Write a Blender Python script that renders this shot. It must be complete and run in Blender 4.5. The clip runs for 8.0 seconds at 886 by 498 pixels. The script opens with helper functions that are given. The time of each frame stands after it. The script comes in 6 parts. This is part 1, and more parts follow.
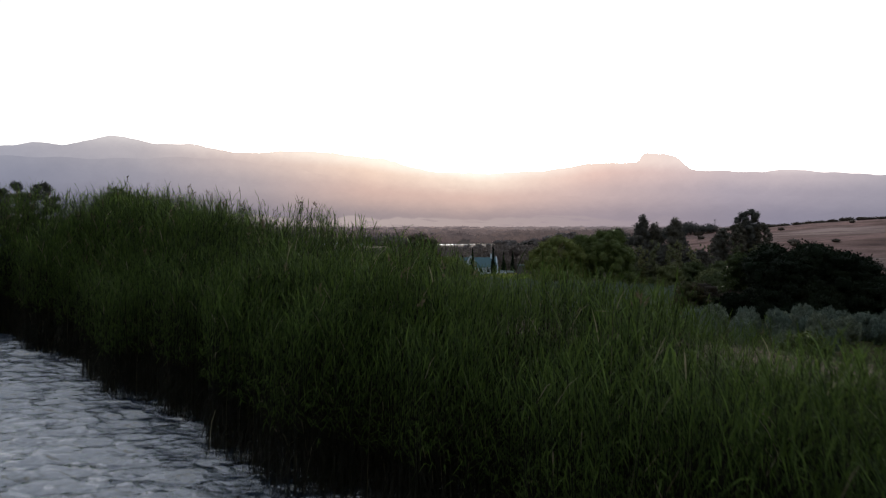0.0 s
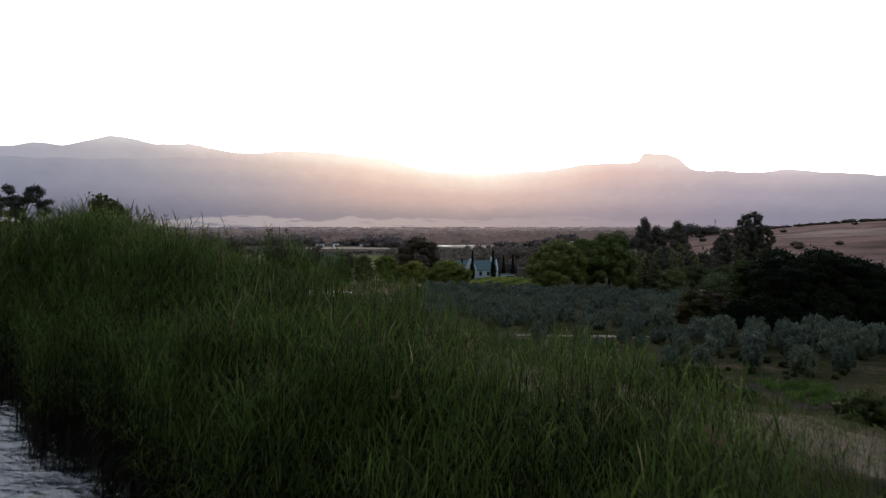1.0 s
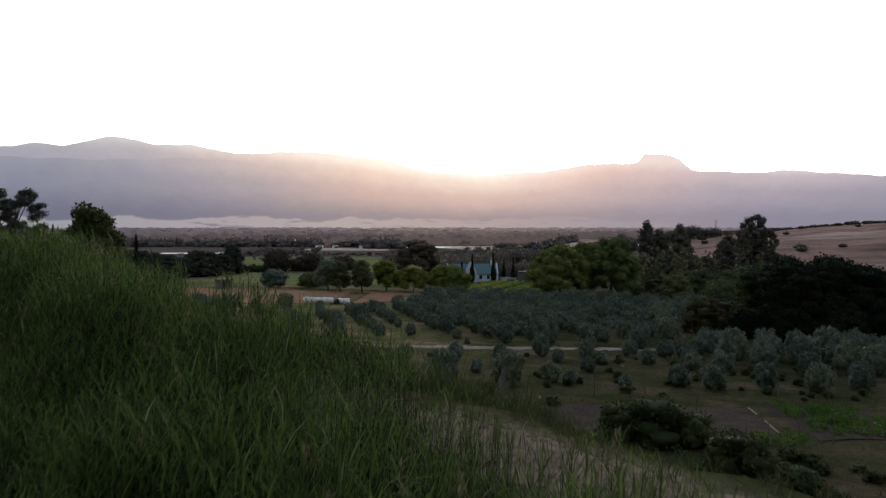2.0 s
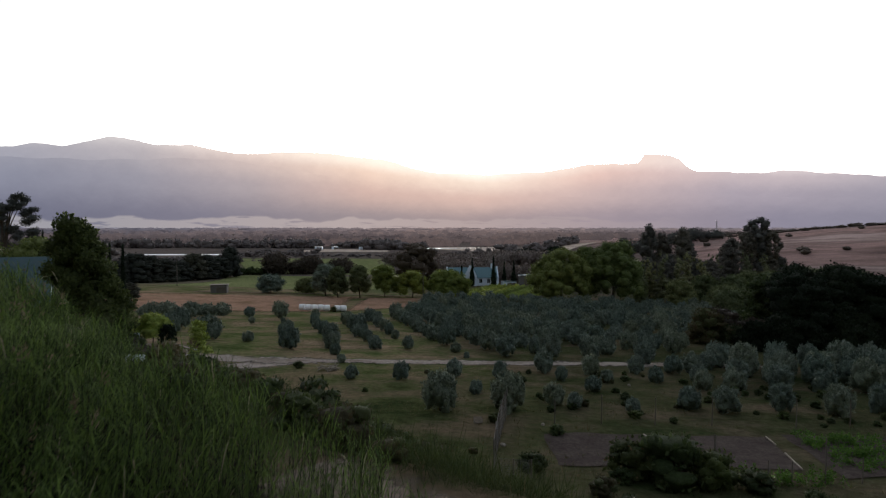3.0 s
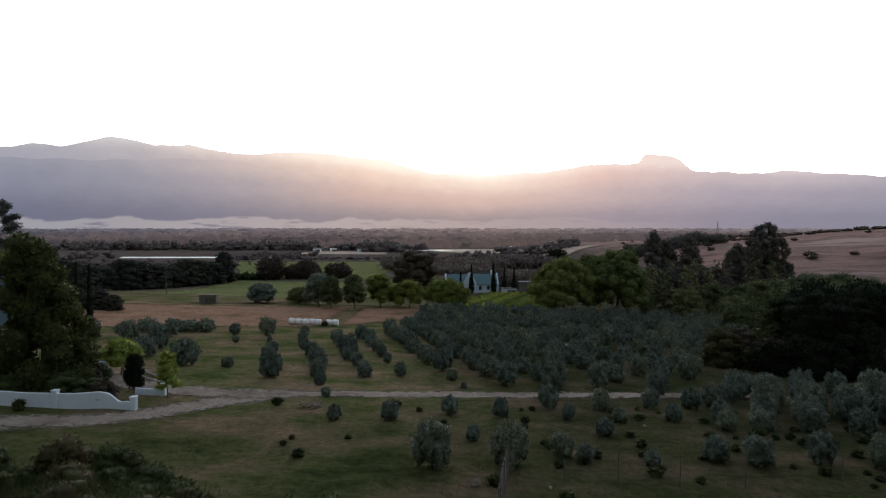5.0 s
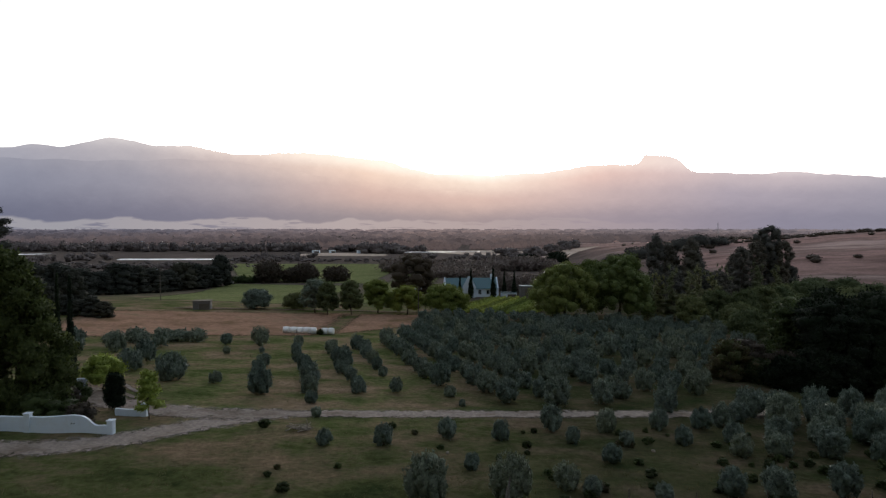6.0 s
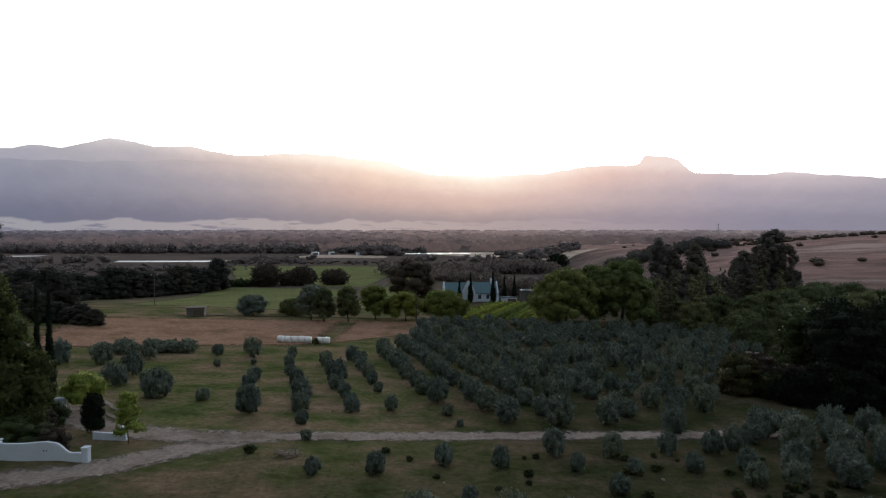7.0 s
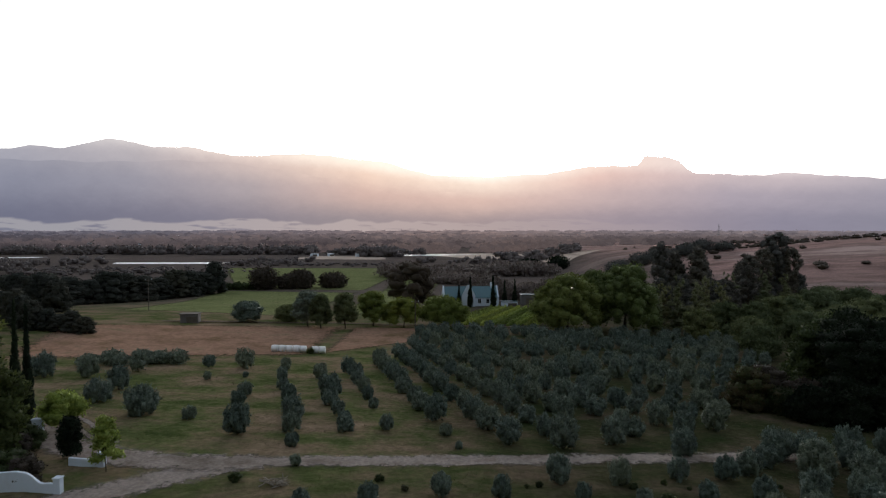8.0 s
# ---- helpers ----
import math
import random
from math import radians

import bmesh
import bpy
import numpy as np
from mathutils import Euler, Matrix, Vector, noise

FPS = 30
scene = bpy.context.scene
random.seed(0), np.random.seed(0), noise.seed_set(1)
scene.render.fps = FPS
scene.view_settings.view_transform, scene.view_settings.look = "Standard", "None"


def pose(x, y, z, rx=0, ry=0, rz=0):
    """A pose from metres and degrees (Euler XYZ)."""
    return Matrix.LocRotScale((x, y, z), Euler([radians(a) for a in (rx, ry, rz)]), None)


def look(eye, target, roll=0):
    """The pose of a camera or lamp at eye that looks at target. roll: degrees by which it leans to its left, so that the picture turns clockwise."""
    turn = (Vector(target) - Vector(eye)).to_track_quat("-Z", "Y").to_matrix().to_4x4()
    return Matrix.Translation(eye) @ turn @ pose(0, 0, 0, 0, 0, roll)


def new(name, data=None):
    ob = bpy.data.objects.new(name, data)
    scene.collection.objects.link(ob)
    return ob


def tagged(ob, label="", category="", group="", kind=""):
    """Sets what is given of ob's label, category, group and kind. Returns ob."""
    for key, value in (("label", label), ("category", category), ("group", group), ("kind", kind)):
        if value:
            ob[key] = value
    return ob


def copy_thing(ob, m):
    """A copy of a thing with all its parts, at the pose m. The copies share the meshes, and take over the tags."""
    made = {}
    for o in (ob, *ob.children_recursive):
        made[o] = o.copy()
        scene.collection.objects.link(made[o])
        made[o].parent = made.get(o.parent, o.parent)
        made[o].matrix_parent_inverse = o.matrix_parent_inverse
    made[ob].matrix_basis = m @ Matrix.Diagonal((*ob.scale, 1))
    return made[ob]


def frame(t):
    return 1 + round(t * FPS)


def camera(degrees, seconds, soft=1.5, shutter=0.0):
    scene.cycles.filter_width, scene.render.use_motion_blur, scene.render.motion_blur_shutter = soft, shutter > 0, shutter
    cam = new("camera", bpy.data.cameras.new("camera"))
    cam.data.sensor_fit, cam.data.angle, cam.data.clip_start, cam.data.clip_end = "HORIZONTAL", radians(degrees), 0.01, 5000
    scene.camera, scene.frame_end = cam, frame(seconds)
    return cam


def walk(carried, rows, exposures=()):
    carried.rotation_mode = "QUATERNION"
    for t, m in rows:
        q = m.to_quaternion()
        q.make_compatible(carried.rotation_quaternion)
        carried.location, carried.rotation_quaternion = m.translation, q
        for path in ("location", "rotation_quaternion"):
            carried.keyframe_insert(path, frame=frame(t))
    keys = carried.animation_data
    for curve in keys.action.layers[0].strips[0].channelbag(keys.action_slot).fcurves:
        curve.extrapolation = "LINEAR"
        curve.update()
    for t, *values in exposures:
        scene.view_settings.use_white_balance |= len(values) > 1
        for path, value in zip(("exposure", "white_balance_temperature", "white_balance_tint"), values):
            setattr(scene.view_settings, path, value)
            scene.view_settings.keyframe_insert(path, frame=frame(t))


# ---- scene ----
PATH = [
    (0, (0.640, 0.560, 13.430), (0.640, 2.558, 13.353), 0.0),
    (0.5, (0.770, 2.140, 13.910), (0.770, 4.138, 13.833), 0.0),
    (1, (0.900, 3.710, 14.390), (0.900, 5.708, 14.314), 0.0),
    (1.5, (1.020, 5.330, 14.890), (1.020, 7.328, 14.815), 0.0),
    (3, (1.370, 10.240, 16.730), (1.369, 12.238, 16.655), 0.0),
    (3.5, (1.520, 11.940, 17.280), (1.519, 13.938, 17.205), 0.0),
    (4, (1.655, 13.660, 17.790), (1.654, 15.658, 17.715), 0.0),
    (4.5, (1.800, 15.430, 18.310), (1.799, 17.428, 18.235), 0.0),
    (6, (2.215, 20.730, 19.920), (2.215, 22.728, 19.847), 0.0),
    (6.5, (2.370, 22.450, 20.490), (2.370, 24.448, 20.418), 0.0),
    (7, (2.520, 24.170, 21.080), (2.520, 26.168, 21.009), 0.0),
    (7.5, (2.650, 25.900, 21.690), (2.650, 27.898, 21.619), 0.0),
    (8, (2.750, 27.650, 22.220), (2.750, 29.648, 22.150), 0.0),
]
cam = camera(70.0, 8.0, soft=1.2, shutter=0.4)
walk(cam, [(t, look(e, g, r)) for t, e, g, r in PATH], exposures=[(0.0, 1.65), (8.0, 1.65)])

# ---- light: the sun stands just behind the far ridge, the open sky lights the valley ----
SUN_UP, SUN_TURN = radians(4.0), radians(2.6)
world = bpy.data.worlds.new("sky")
scene.world = world
world.use_nodes = True
wn, wl = world.node_tree.nodes, world.node_tree.links
sky = wn.new("ShaderNodeTexSky")
sky.sky_type, sky.sun_disc = "NISHITA", False
sky.sun_elevation, sky.sun_rotation = SUN_UP, SUN_TURN
sky.air_density, sky.dust_density, sky.ozone_density = 1.0, 4.0, 1.0
haze = wn.new("ShaderNodeHueSaturation")
haze.inputs["Saturation"].default_value = 0.3
wl.new(sky.outputs[0], haze.inputs["Color"])
cool = wn.new("ShaderNodeMix")
cool.data_type, cool.blend_type = "RGBA", "MULTIPLY"
cool.inputs[0].default_value = 1.0
cool.inputs[7].default_value = (0.84, 0.89, 0.98, 1)
wl.new(haze.outputs[0], cool.inputs[6])
veil = wn.new("ShaderNodeMix")
veil.data_type, veil.blend_type = "RGBA", "ADD"
veil.inputs[0].default_value = 1.0
veil.inputs[7].default_value = (0.16, 0.166, 0.18, 1)
wl.new(cool.outputs[2], veil.inputs[6])
wl.new(veil.outputs[2], wn["Background"].inputs[0])
wn["Background"].inputs[1].default_value = 0.15
sun = new("sun", bpy.data.lights.new("sun", "SUN"))
sun.data.energy, sun.data.angle, sun.data.color = 2.0, radians(0.6), (1.0, 0.8, 0.6)
sun.matrix_world = look((0, 0, 100), (-math.sin(SUN_TURN) * 100, -math.cos(SUN_TURN) * 100, 100 - 100 * math.tan(SUN_UP)))


# ---- materials ----
def graph(name):
    m = bpy.data.materials.new(name)
    m.use_nodes = True
    return m, m.node_tree.nodes, m.node_tree.links, m.node_tree.nodes["Principled BSDF"]


def ramp_node(nodes, links, source, stops):
    r = nodes.new("ShaderNodeValToRGB")
    e = r.color_ramp.elements
    while len(e) < len(stops):
        e.new(0.5)
    for k, (at, c) in zip(e, stops):
        k.position, k.color = at, (*c, 1)
    links.new(source, r.inputs[0])
    return r.outputs[0]


def noise_node(nodes, links, vector, scale, detail=5.0, rough=0.6):
    n = nodes.new("ShaderNodeTexNoise")
    n.inputs["Scale"].default_value, n.inputs["Detail"].default_value = scale, detail
    n.inputs["Roughness"].default_value = rough
    links.new(vector, n.inputs["Vector"])
    return n.outputs["Fac"]


def mix_node(nodes, links, fac, a, b, kind="MIX"):
    n = nodes.new("ShaderNodeMix")
    n.data_type, n.blend_type = "RGBA", kind
    for value, slot in ((fac, 0), (a, 6), (b, 7)):
        if hasattr(value, "is_output"):
            links.new(value, n.inputs[slot])
        elif slot == 0:
            n.inputs[0].default_value = value
        else:
            n.inputs[slot].default_value = (*value, 1)
    return n.outputs[2]


def earthy(name, stops, broad=0.12, fine=2.5, bump=0.4, rough=0.95, stripes=None, step=0.15):
    """Ground, plaster or stone: a broad ramp of colours, broken by a fine grain and relief."""
    m, n, l, p = graph(name)
    g = n.new("ShaderNodeNewGeometry").outputs["Position"]
    big = noise_node(n, l, g, broad, 6, 0.65)
    colour = ramp_node(n, l, big, stops)
    small = noise_node(n, l, g, fine, 8, 0.7)
    grain = ramp_node(n, l, small, [(0.25, (0.55, 0.55, 0.55)), (0.75, (1.45, 1.45, 1.45))])
    colour = mix_node(n, l, 1.0, colour, grain, "MULTIPLY")
    if stripes:
        turn, width, dark = stripes
        mp = n.new("ShaderNodeMapping")
        mp.inputs["Rotation"].default_value = (0, 0, radians(turn))
        l.new(g, mp.inputs["Vector"])
        w = n.new("ShaderNodeTexWave")
        w.inputs["Scale"].default_value = 0.314 / width
        w.inputs["Distortion"].default_value, w.inputs["Detail"].default_value = 1.2, 3
        l.new(mp.outputs[0], w.inputs["Vector"])
        colour = mix_node(n, l, 1.0, colour, ramp_node(n, l, w.outputs["Fac"], [(0.2, dark), (0.7, (1, 1, 1))]), "MULTIPLY")
    l.new(colour, p.inputs["Base Color"])
    p.inputs["Roughness"].default_value = rough
    p.inputs["Specular IOR Level"].default_value = 0.0
    b = n.new("ShaderNodeBump")
    b.inputs["Strength"].default_value, b.inputs["Distance"].default_value = bump, step
    l.new(small, b.inputs["Height"])
    l.new(b.outputs[0], p.inputs["Normal"])
    return m


def dissolve(m):
    """Lets a road or field break up into the ground along its edges."""
    n, l, p = m.node_tree.nodes, m.node_tree.links, m.node_tree.nodes["Principled BSDF"]
    g = n.new("ShaderNodeNewGeometry").outputs["Position"]
    edge = n.new("ShaderNodeAttribute")
    edge.attribute_name = "edge"
    blotch = noise_node(n, l, g, 1.1, 6, 0.7)
    inner = n.new("ShaderNodeMath")
    inner.operation = "MULTIPLY_ADD"
    l.new(edge.outputs["Fac"], inner.inputs[0])
    inner.inputs[1].default_value, inner.inputs[2].default_value = 1.9, -1.75
    total = n.new("ShaderNodeMath")
    total.operation = "MULTIPLY_ADD"
    l.new(blotch, total.inputs[0])
    total.inputs[1].default_value = 2.9
    l.new(inner.outputs[0], total.inputs[2])
    l.new(ramp_node(n, l, total.outputs[0], [(0.0, (0, 0, 0)), (0.8, (1, 1, 1))]), p.inputs["Alpha"])
    return m


def leafy(name, dark, light, dry=None, dry_share=0.0, through_light=0.3, rough=0.7):
    """Foliage: each leaf its own shade, each plant its own cast, some light coming through."""
    m, n, l, p = graph(name)
    geo = n.new("ShaderNodeNewGeometry")
    sprig = noise_node(n, l, geo.outputs["Position"], 4.5, 4, 0.7)
    sprig_fac = ramp_node(n, l, sprig, [(0.35, (0, 0, 0)), (0.65, (1, 1, 1))])
    share = mix_node(n, l, 0.45, geo.outputs["Random Per Island"], sprig_fac)
    colour = mix_node(n, l, share, dark, light)
    if dry:
        pick = n.new("ShaderNodeMath")
        pick.operation = "MULTIPLY_ADD"
        l.new(geo.outputs["Random Per Island"], pick.inputs[0])
        pick.inputs[1].default_value, pick.inputs[2].default_value = 37.31, 0.2
        part_of = n.new("ShaderNodeMath")
        part_of.operation = "FRACT"
        l.new(pick.outputs[0], part_of.inputs[0])
        less = n.new("ShaderNodeMath")
        less.operation = "LESS_THAN"
        less.inputs[1].default_value = dry_share
        l.new(part_of.outputs[0], less.inputs[0])
        colour = mix_node(n, l, less.outputs[0], colour, dry)
    ob = n.new("ShaderNodeObjectInfo")
    cast = ramp_node(n, l, ob.outputs["Random"], [(0.0, (0.75, 0.8, 0.8)), (0.5, (1, 1, 1)), (1.0, (1.25, 1.15, 1.0))])
    colour = mix_node(n, l, 1.0, colour, cast, "MULTIPLY")
    patch = noise_node(n, l, geo.outputs["Position"], 0.9, 3)
    colour = mix_node(n, l, 1.0, colour, ramp_node(n, l, patch, [(0.3, (0.7, 0.7, 0.7)), (0.7, (1.25, 1.25, 1.25))]), "MULTIPLY")
    l.new(colour, p.inputs["Base Color"])
    p.inputs["Roughness"].default_value = rough
    p.inputs["Specular IOR Level"].default_value = 0.2
    relief = n.new("ShaderNodeBump")
    relief.inputs["Strength"].default_value, relief.inputs["Distance"].default_value = 0.9, 0.16
    l.new(sprig, relief.inputs["Height"])
    l.new(relief.outputs[0], p.inputs["Normal"])
    tr = n.new("ShaderNodeBsdfTranslucent")
    l.new(colour, tr.inputs["Color"])
    mx = n.new("ShaderNodeMixShader")
    mx.inputs[0].default_value = through_light
    l.new(p.outputs[0], mx.inputs[1])
    l.new(tr.outputs[0], mx.inputs[2])
    l.new(mx.outputs[0], n["Material Output"].inputs[0])
    return m


def painted(name, colour, dirt=(0.35, 0.33, 0.3), amount=0.25, rough=0.7, metal=0.0, bump=0.1):
    """Paint, plaster or sheet metal with stains and a fine relief."""
    m, n, l, p = graph(name)
    g = n.new("ShaderNodeNewGeometry").outputs["Position"]
    stain = noise_node(n, l, g, 1.3, 7, 0.7)
    fac = ramp_node(n, l, stain, [(0.45, (0, 0, 0)), (0.8, (amount, amount, amount))])
    l.new(mix_node(n, l, fac, colour, dirt), p.inputs["Base Color"])
    p.inputs["Roughness"].default_value, p.inputs["Metallic"].default_value = rough, metal
    b = n.new("ShaderNodeBump")
    b.inputs["Strength"].default_value, b.inputs["Distance"].default_value = bump, 0.02
    l.new(noise_node(n, l, g, 25, 4), b.inputs["Height"])
    l.new(b.outputs[0], p.inputs["Normal"])
    return m


def water_material(name, wave, height, deep=(0.012, 0.016, 0.02), ior=1.36):
    m, n, l, p = graph(name)
    p.inputs["Base Color"].default_value = (*deep, 1)
    p.inputs["Roughness"].default_value, p.inputs["IOR"].default_value = 0.06, ior
    g = n.new("ShaderNodeNewGeometry").outputs["Position"]
    mp = n.new("ShaderNodeMapping")
    mp.inputs["Rotation"].default_value, mp.inputs["Scale"].default_value = (0, 0, radians(-12)), (0.35, 1.0, 1.0)
    l.new(g, mp.inputs["Vector"])
    b = n.new("ShaderNodeBump")
    b.inputs["Strength"].default_value, b.inputs["Distance"].default_value = 1.0, height
    l.new(noise_node(n, l, mp.outputs[0], wave, 4, 0.55), b.inputs["Height"])
    b2 = n.new("ShaderNodeBump")
    b2.inputs["Strength"].default_value, b2.inputs["Distance"].default_value = 1.0, height * 3
    l.new(noise_node(n, l, mp.outputs[0], wave * 0.22, 2, 0.5), b2.inputs["Height"])
    l.new(b.outputs[0], b2.inputs["Normal"])
    l.new(b2.outputs[0], p.inputs["Normal"])
    return m


def distant_mountain(name, field):
    """Haze and sun glow painted into the emission of a far ridge: paler towards the crest, brightest where the sun
    stands behind it.
    """
    m, n, l, p = graph(name)
    g = n.new("ShaderNodeNewGeometry").outputs["Position"]
    xyz = n.new("ShaderNodeSeparateXYZ")
    l.new(g, xyz.inputs[0])
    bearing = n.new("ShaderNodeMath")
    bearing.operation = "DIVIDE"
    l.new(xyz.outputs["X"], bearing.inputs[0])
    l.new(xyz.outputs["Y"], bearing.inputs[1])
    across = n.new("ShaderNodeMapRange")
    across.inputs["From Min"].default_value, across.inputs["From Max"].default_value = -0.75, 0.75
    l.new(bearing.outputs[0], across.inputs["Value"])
    rise = n.new("ShaderNodeAttribute")
    rise.attribute_name = "edge"
    fold = noise_node(n, l, g, 0.006, 9, 0.75)
    soft = n.new("ShaderNodeMath")
    soft.operation = "MULTIPLY_ADD"
    soft.inputs[1].default_value = 0.10
    l.new(fold, soft.inputs[0])
    l.new(rise.outputs["Fac"], soft.inputs[2])

    def over(lo, hi):
        r = n.new("ShaderNodeMapRange")
        r.interpolation_type = "SMOOTHSTEP"
        r.inputs["From Min"].default_value, r.inputs["From Max"].default_value = lo + 0.05, hi + 0.05
        l.new(soft.outputs[0], r.inputs["Value"])
        return r.outputs[0]

    # hazy and sun-warmed colours painted in by bearing, from foot to crest
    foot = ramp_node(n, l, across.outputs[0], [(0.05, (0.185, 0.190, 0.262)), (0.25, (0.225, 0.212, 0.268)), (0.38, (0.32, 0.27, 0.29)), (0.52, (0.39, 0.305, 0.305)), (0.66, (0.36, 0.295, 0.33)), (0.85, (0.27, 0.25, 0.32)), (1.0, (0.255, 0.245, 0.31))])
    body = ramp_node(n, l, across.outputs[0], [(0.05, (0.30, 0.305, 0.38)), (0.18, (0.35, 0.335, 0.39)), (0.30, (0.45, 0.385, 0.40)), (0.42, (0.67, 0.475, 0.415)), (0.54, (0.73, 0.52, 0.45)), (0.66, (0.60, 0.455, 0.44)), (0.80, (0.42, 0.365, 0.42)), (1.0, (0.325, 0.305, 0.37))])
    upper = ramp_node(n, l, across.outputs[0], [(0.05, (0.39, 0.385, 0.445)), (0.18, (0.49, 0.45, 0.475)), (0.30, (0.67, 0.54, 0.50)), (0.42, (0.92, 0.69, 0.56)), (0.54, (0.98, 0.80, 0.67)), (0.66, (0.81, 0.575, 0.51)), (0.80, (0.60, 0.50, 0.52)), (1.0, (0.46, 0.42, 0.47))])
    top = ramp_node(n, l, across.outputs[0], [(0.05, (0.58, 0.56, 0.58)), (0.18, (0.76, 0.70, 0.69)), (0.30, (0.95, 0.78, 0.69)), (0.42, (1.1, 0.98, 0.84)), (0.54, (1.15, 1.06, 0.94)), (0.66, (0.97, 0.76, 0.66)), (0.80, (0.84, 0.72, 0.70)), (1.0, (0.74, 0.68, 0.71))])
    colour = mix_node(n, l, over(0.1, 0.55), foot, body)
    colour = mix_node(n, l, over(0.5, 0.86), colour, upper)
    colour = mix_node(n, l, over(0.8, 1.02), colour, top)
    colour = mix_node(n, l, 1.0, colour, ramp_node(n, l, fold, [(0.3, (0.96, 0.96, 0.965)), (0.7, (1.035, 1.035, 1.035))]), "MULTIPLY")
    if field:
        # haze contrast painted in: nearer slopes darkened towards the west
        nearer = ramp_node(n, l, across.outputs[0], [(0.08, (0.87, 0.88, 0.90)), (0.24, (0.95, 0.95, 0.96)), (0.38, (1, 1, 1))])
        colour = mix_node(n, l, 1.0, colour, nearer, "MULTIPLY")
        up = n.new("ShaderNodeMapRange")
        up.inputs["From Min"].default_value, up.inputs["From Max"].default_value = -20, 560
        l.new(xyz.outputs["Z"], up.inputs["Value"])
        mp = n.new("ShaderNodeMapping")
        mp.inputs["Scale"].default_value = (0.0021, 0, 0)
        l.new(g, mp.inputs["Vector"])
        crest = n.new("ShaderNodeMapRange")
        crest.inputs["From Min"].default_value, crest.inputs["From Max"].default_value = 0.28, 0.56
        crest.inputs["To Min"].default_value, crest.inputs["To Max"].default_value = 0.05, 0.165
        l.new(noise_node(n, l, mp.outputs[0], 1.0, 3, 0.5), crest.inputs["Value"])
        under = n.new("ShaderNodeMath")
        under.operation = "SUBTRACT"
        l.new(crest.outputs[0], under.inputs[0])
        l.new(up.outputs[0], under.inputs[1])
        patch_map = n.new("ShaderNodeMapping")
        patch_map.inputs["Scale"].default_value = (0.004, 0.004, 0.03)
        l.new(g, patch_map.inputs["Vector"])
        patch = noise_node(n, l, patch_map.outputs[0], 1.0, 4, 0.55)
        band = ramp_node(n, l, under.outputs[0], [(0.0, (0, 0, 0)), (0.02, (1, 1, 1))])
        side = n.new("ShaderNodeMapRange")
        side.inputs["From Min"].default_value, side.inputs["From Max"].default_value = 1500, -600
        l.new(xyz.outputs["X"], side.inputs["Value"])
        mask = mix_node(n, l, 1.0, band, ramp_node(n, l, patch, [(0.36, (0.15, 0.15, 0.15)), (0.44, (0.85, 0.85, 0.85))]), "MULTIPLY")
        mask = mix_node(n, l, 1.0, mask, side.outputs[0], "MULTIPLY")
        # pale foot fields, with haze and sun warmth put into their colour
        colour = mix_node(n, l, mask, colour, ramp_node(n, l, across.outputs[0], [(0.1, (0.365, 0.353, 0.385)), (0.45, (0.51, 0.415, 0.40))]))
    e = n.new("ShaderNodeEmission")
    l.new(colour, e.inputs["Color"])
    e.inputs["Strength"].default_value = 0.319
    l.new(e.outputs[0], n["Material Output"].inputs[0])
    return m


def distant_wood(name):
    """Woodland kilometres off, with haze painted as emission: stronger with distance, warmer towards the sun."""
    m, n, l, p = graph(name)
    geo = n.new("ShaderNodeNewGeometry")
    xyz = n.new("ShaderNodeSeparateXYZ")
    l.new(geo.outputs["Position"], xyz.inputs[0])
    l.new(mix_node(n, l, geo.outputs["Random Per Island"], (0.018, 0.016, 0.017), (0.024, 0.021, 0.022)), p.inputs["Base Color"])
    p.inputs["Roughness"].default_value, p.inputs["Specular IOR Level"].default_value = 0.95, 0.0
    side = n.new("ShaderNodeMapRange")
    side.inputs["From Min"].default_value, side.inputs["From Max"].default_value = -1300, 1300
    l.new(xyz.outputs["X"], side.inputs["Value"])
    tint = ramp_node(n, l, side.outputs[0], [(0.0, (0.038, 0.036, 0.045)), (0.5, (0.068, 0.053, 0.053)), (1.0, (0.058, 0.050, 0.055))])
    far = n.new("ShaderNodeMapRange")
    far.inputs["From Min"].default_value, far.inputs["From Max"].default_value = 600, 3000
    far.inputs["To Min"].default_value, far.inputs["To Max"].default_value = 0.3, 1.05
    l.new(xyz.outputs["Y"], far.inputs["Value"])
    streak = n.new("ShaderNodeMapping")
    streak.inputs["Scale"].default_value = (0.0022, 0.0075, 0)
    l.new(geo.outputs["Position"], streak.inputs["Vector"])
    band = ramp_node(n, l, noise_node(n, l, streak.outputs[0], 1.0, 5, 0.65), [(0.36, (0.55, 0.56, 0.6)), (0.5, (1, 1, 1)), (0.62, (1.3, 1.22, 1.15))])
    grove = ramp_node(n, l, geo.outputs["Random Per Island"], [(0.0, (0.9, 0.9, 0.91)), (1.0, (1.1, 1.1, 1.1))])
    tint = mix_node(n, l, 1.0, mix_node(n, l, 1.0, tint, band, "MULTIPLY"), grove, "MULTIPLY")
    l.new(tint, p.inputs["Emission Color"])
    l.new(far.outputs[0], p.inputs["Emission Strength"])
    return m


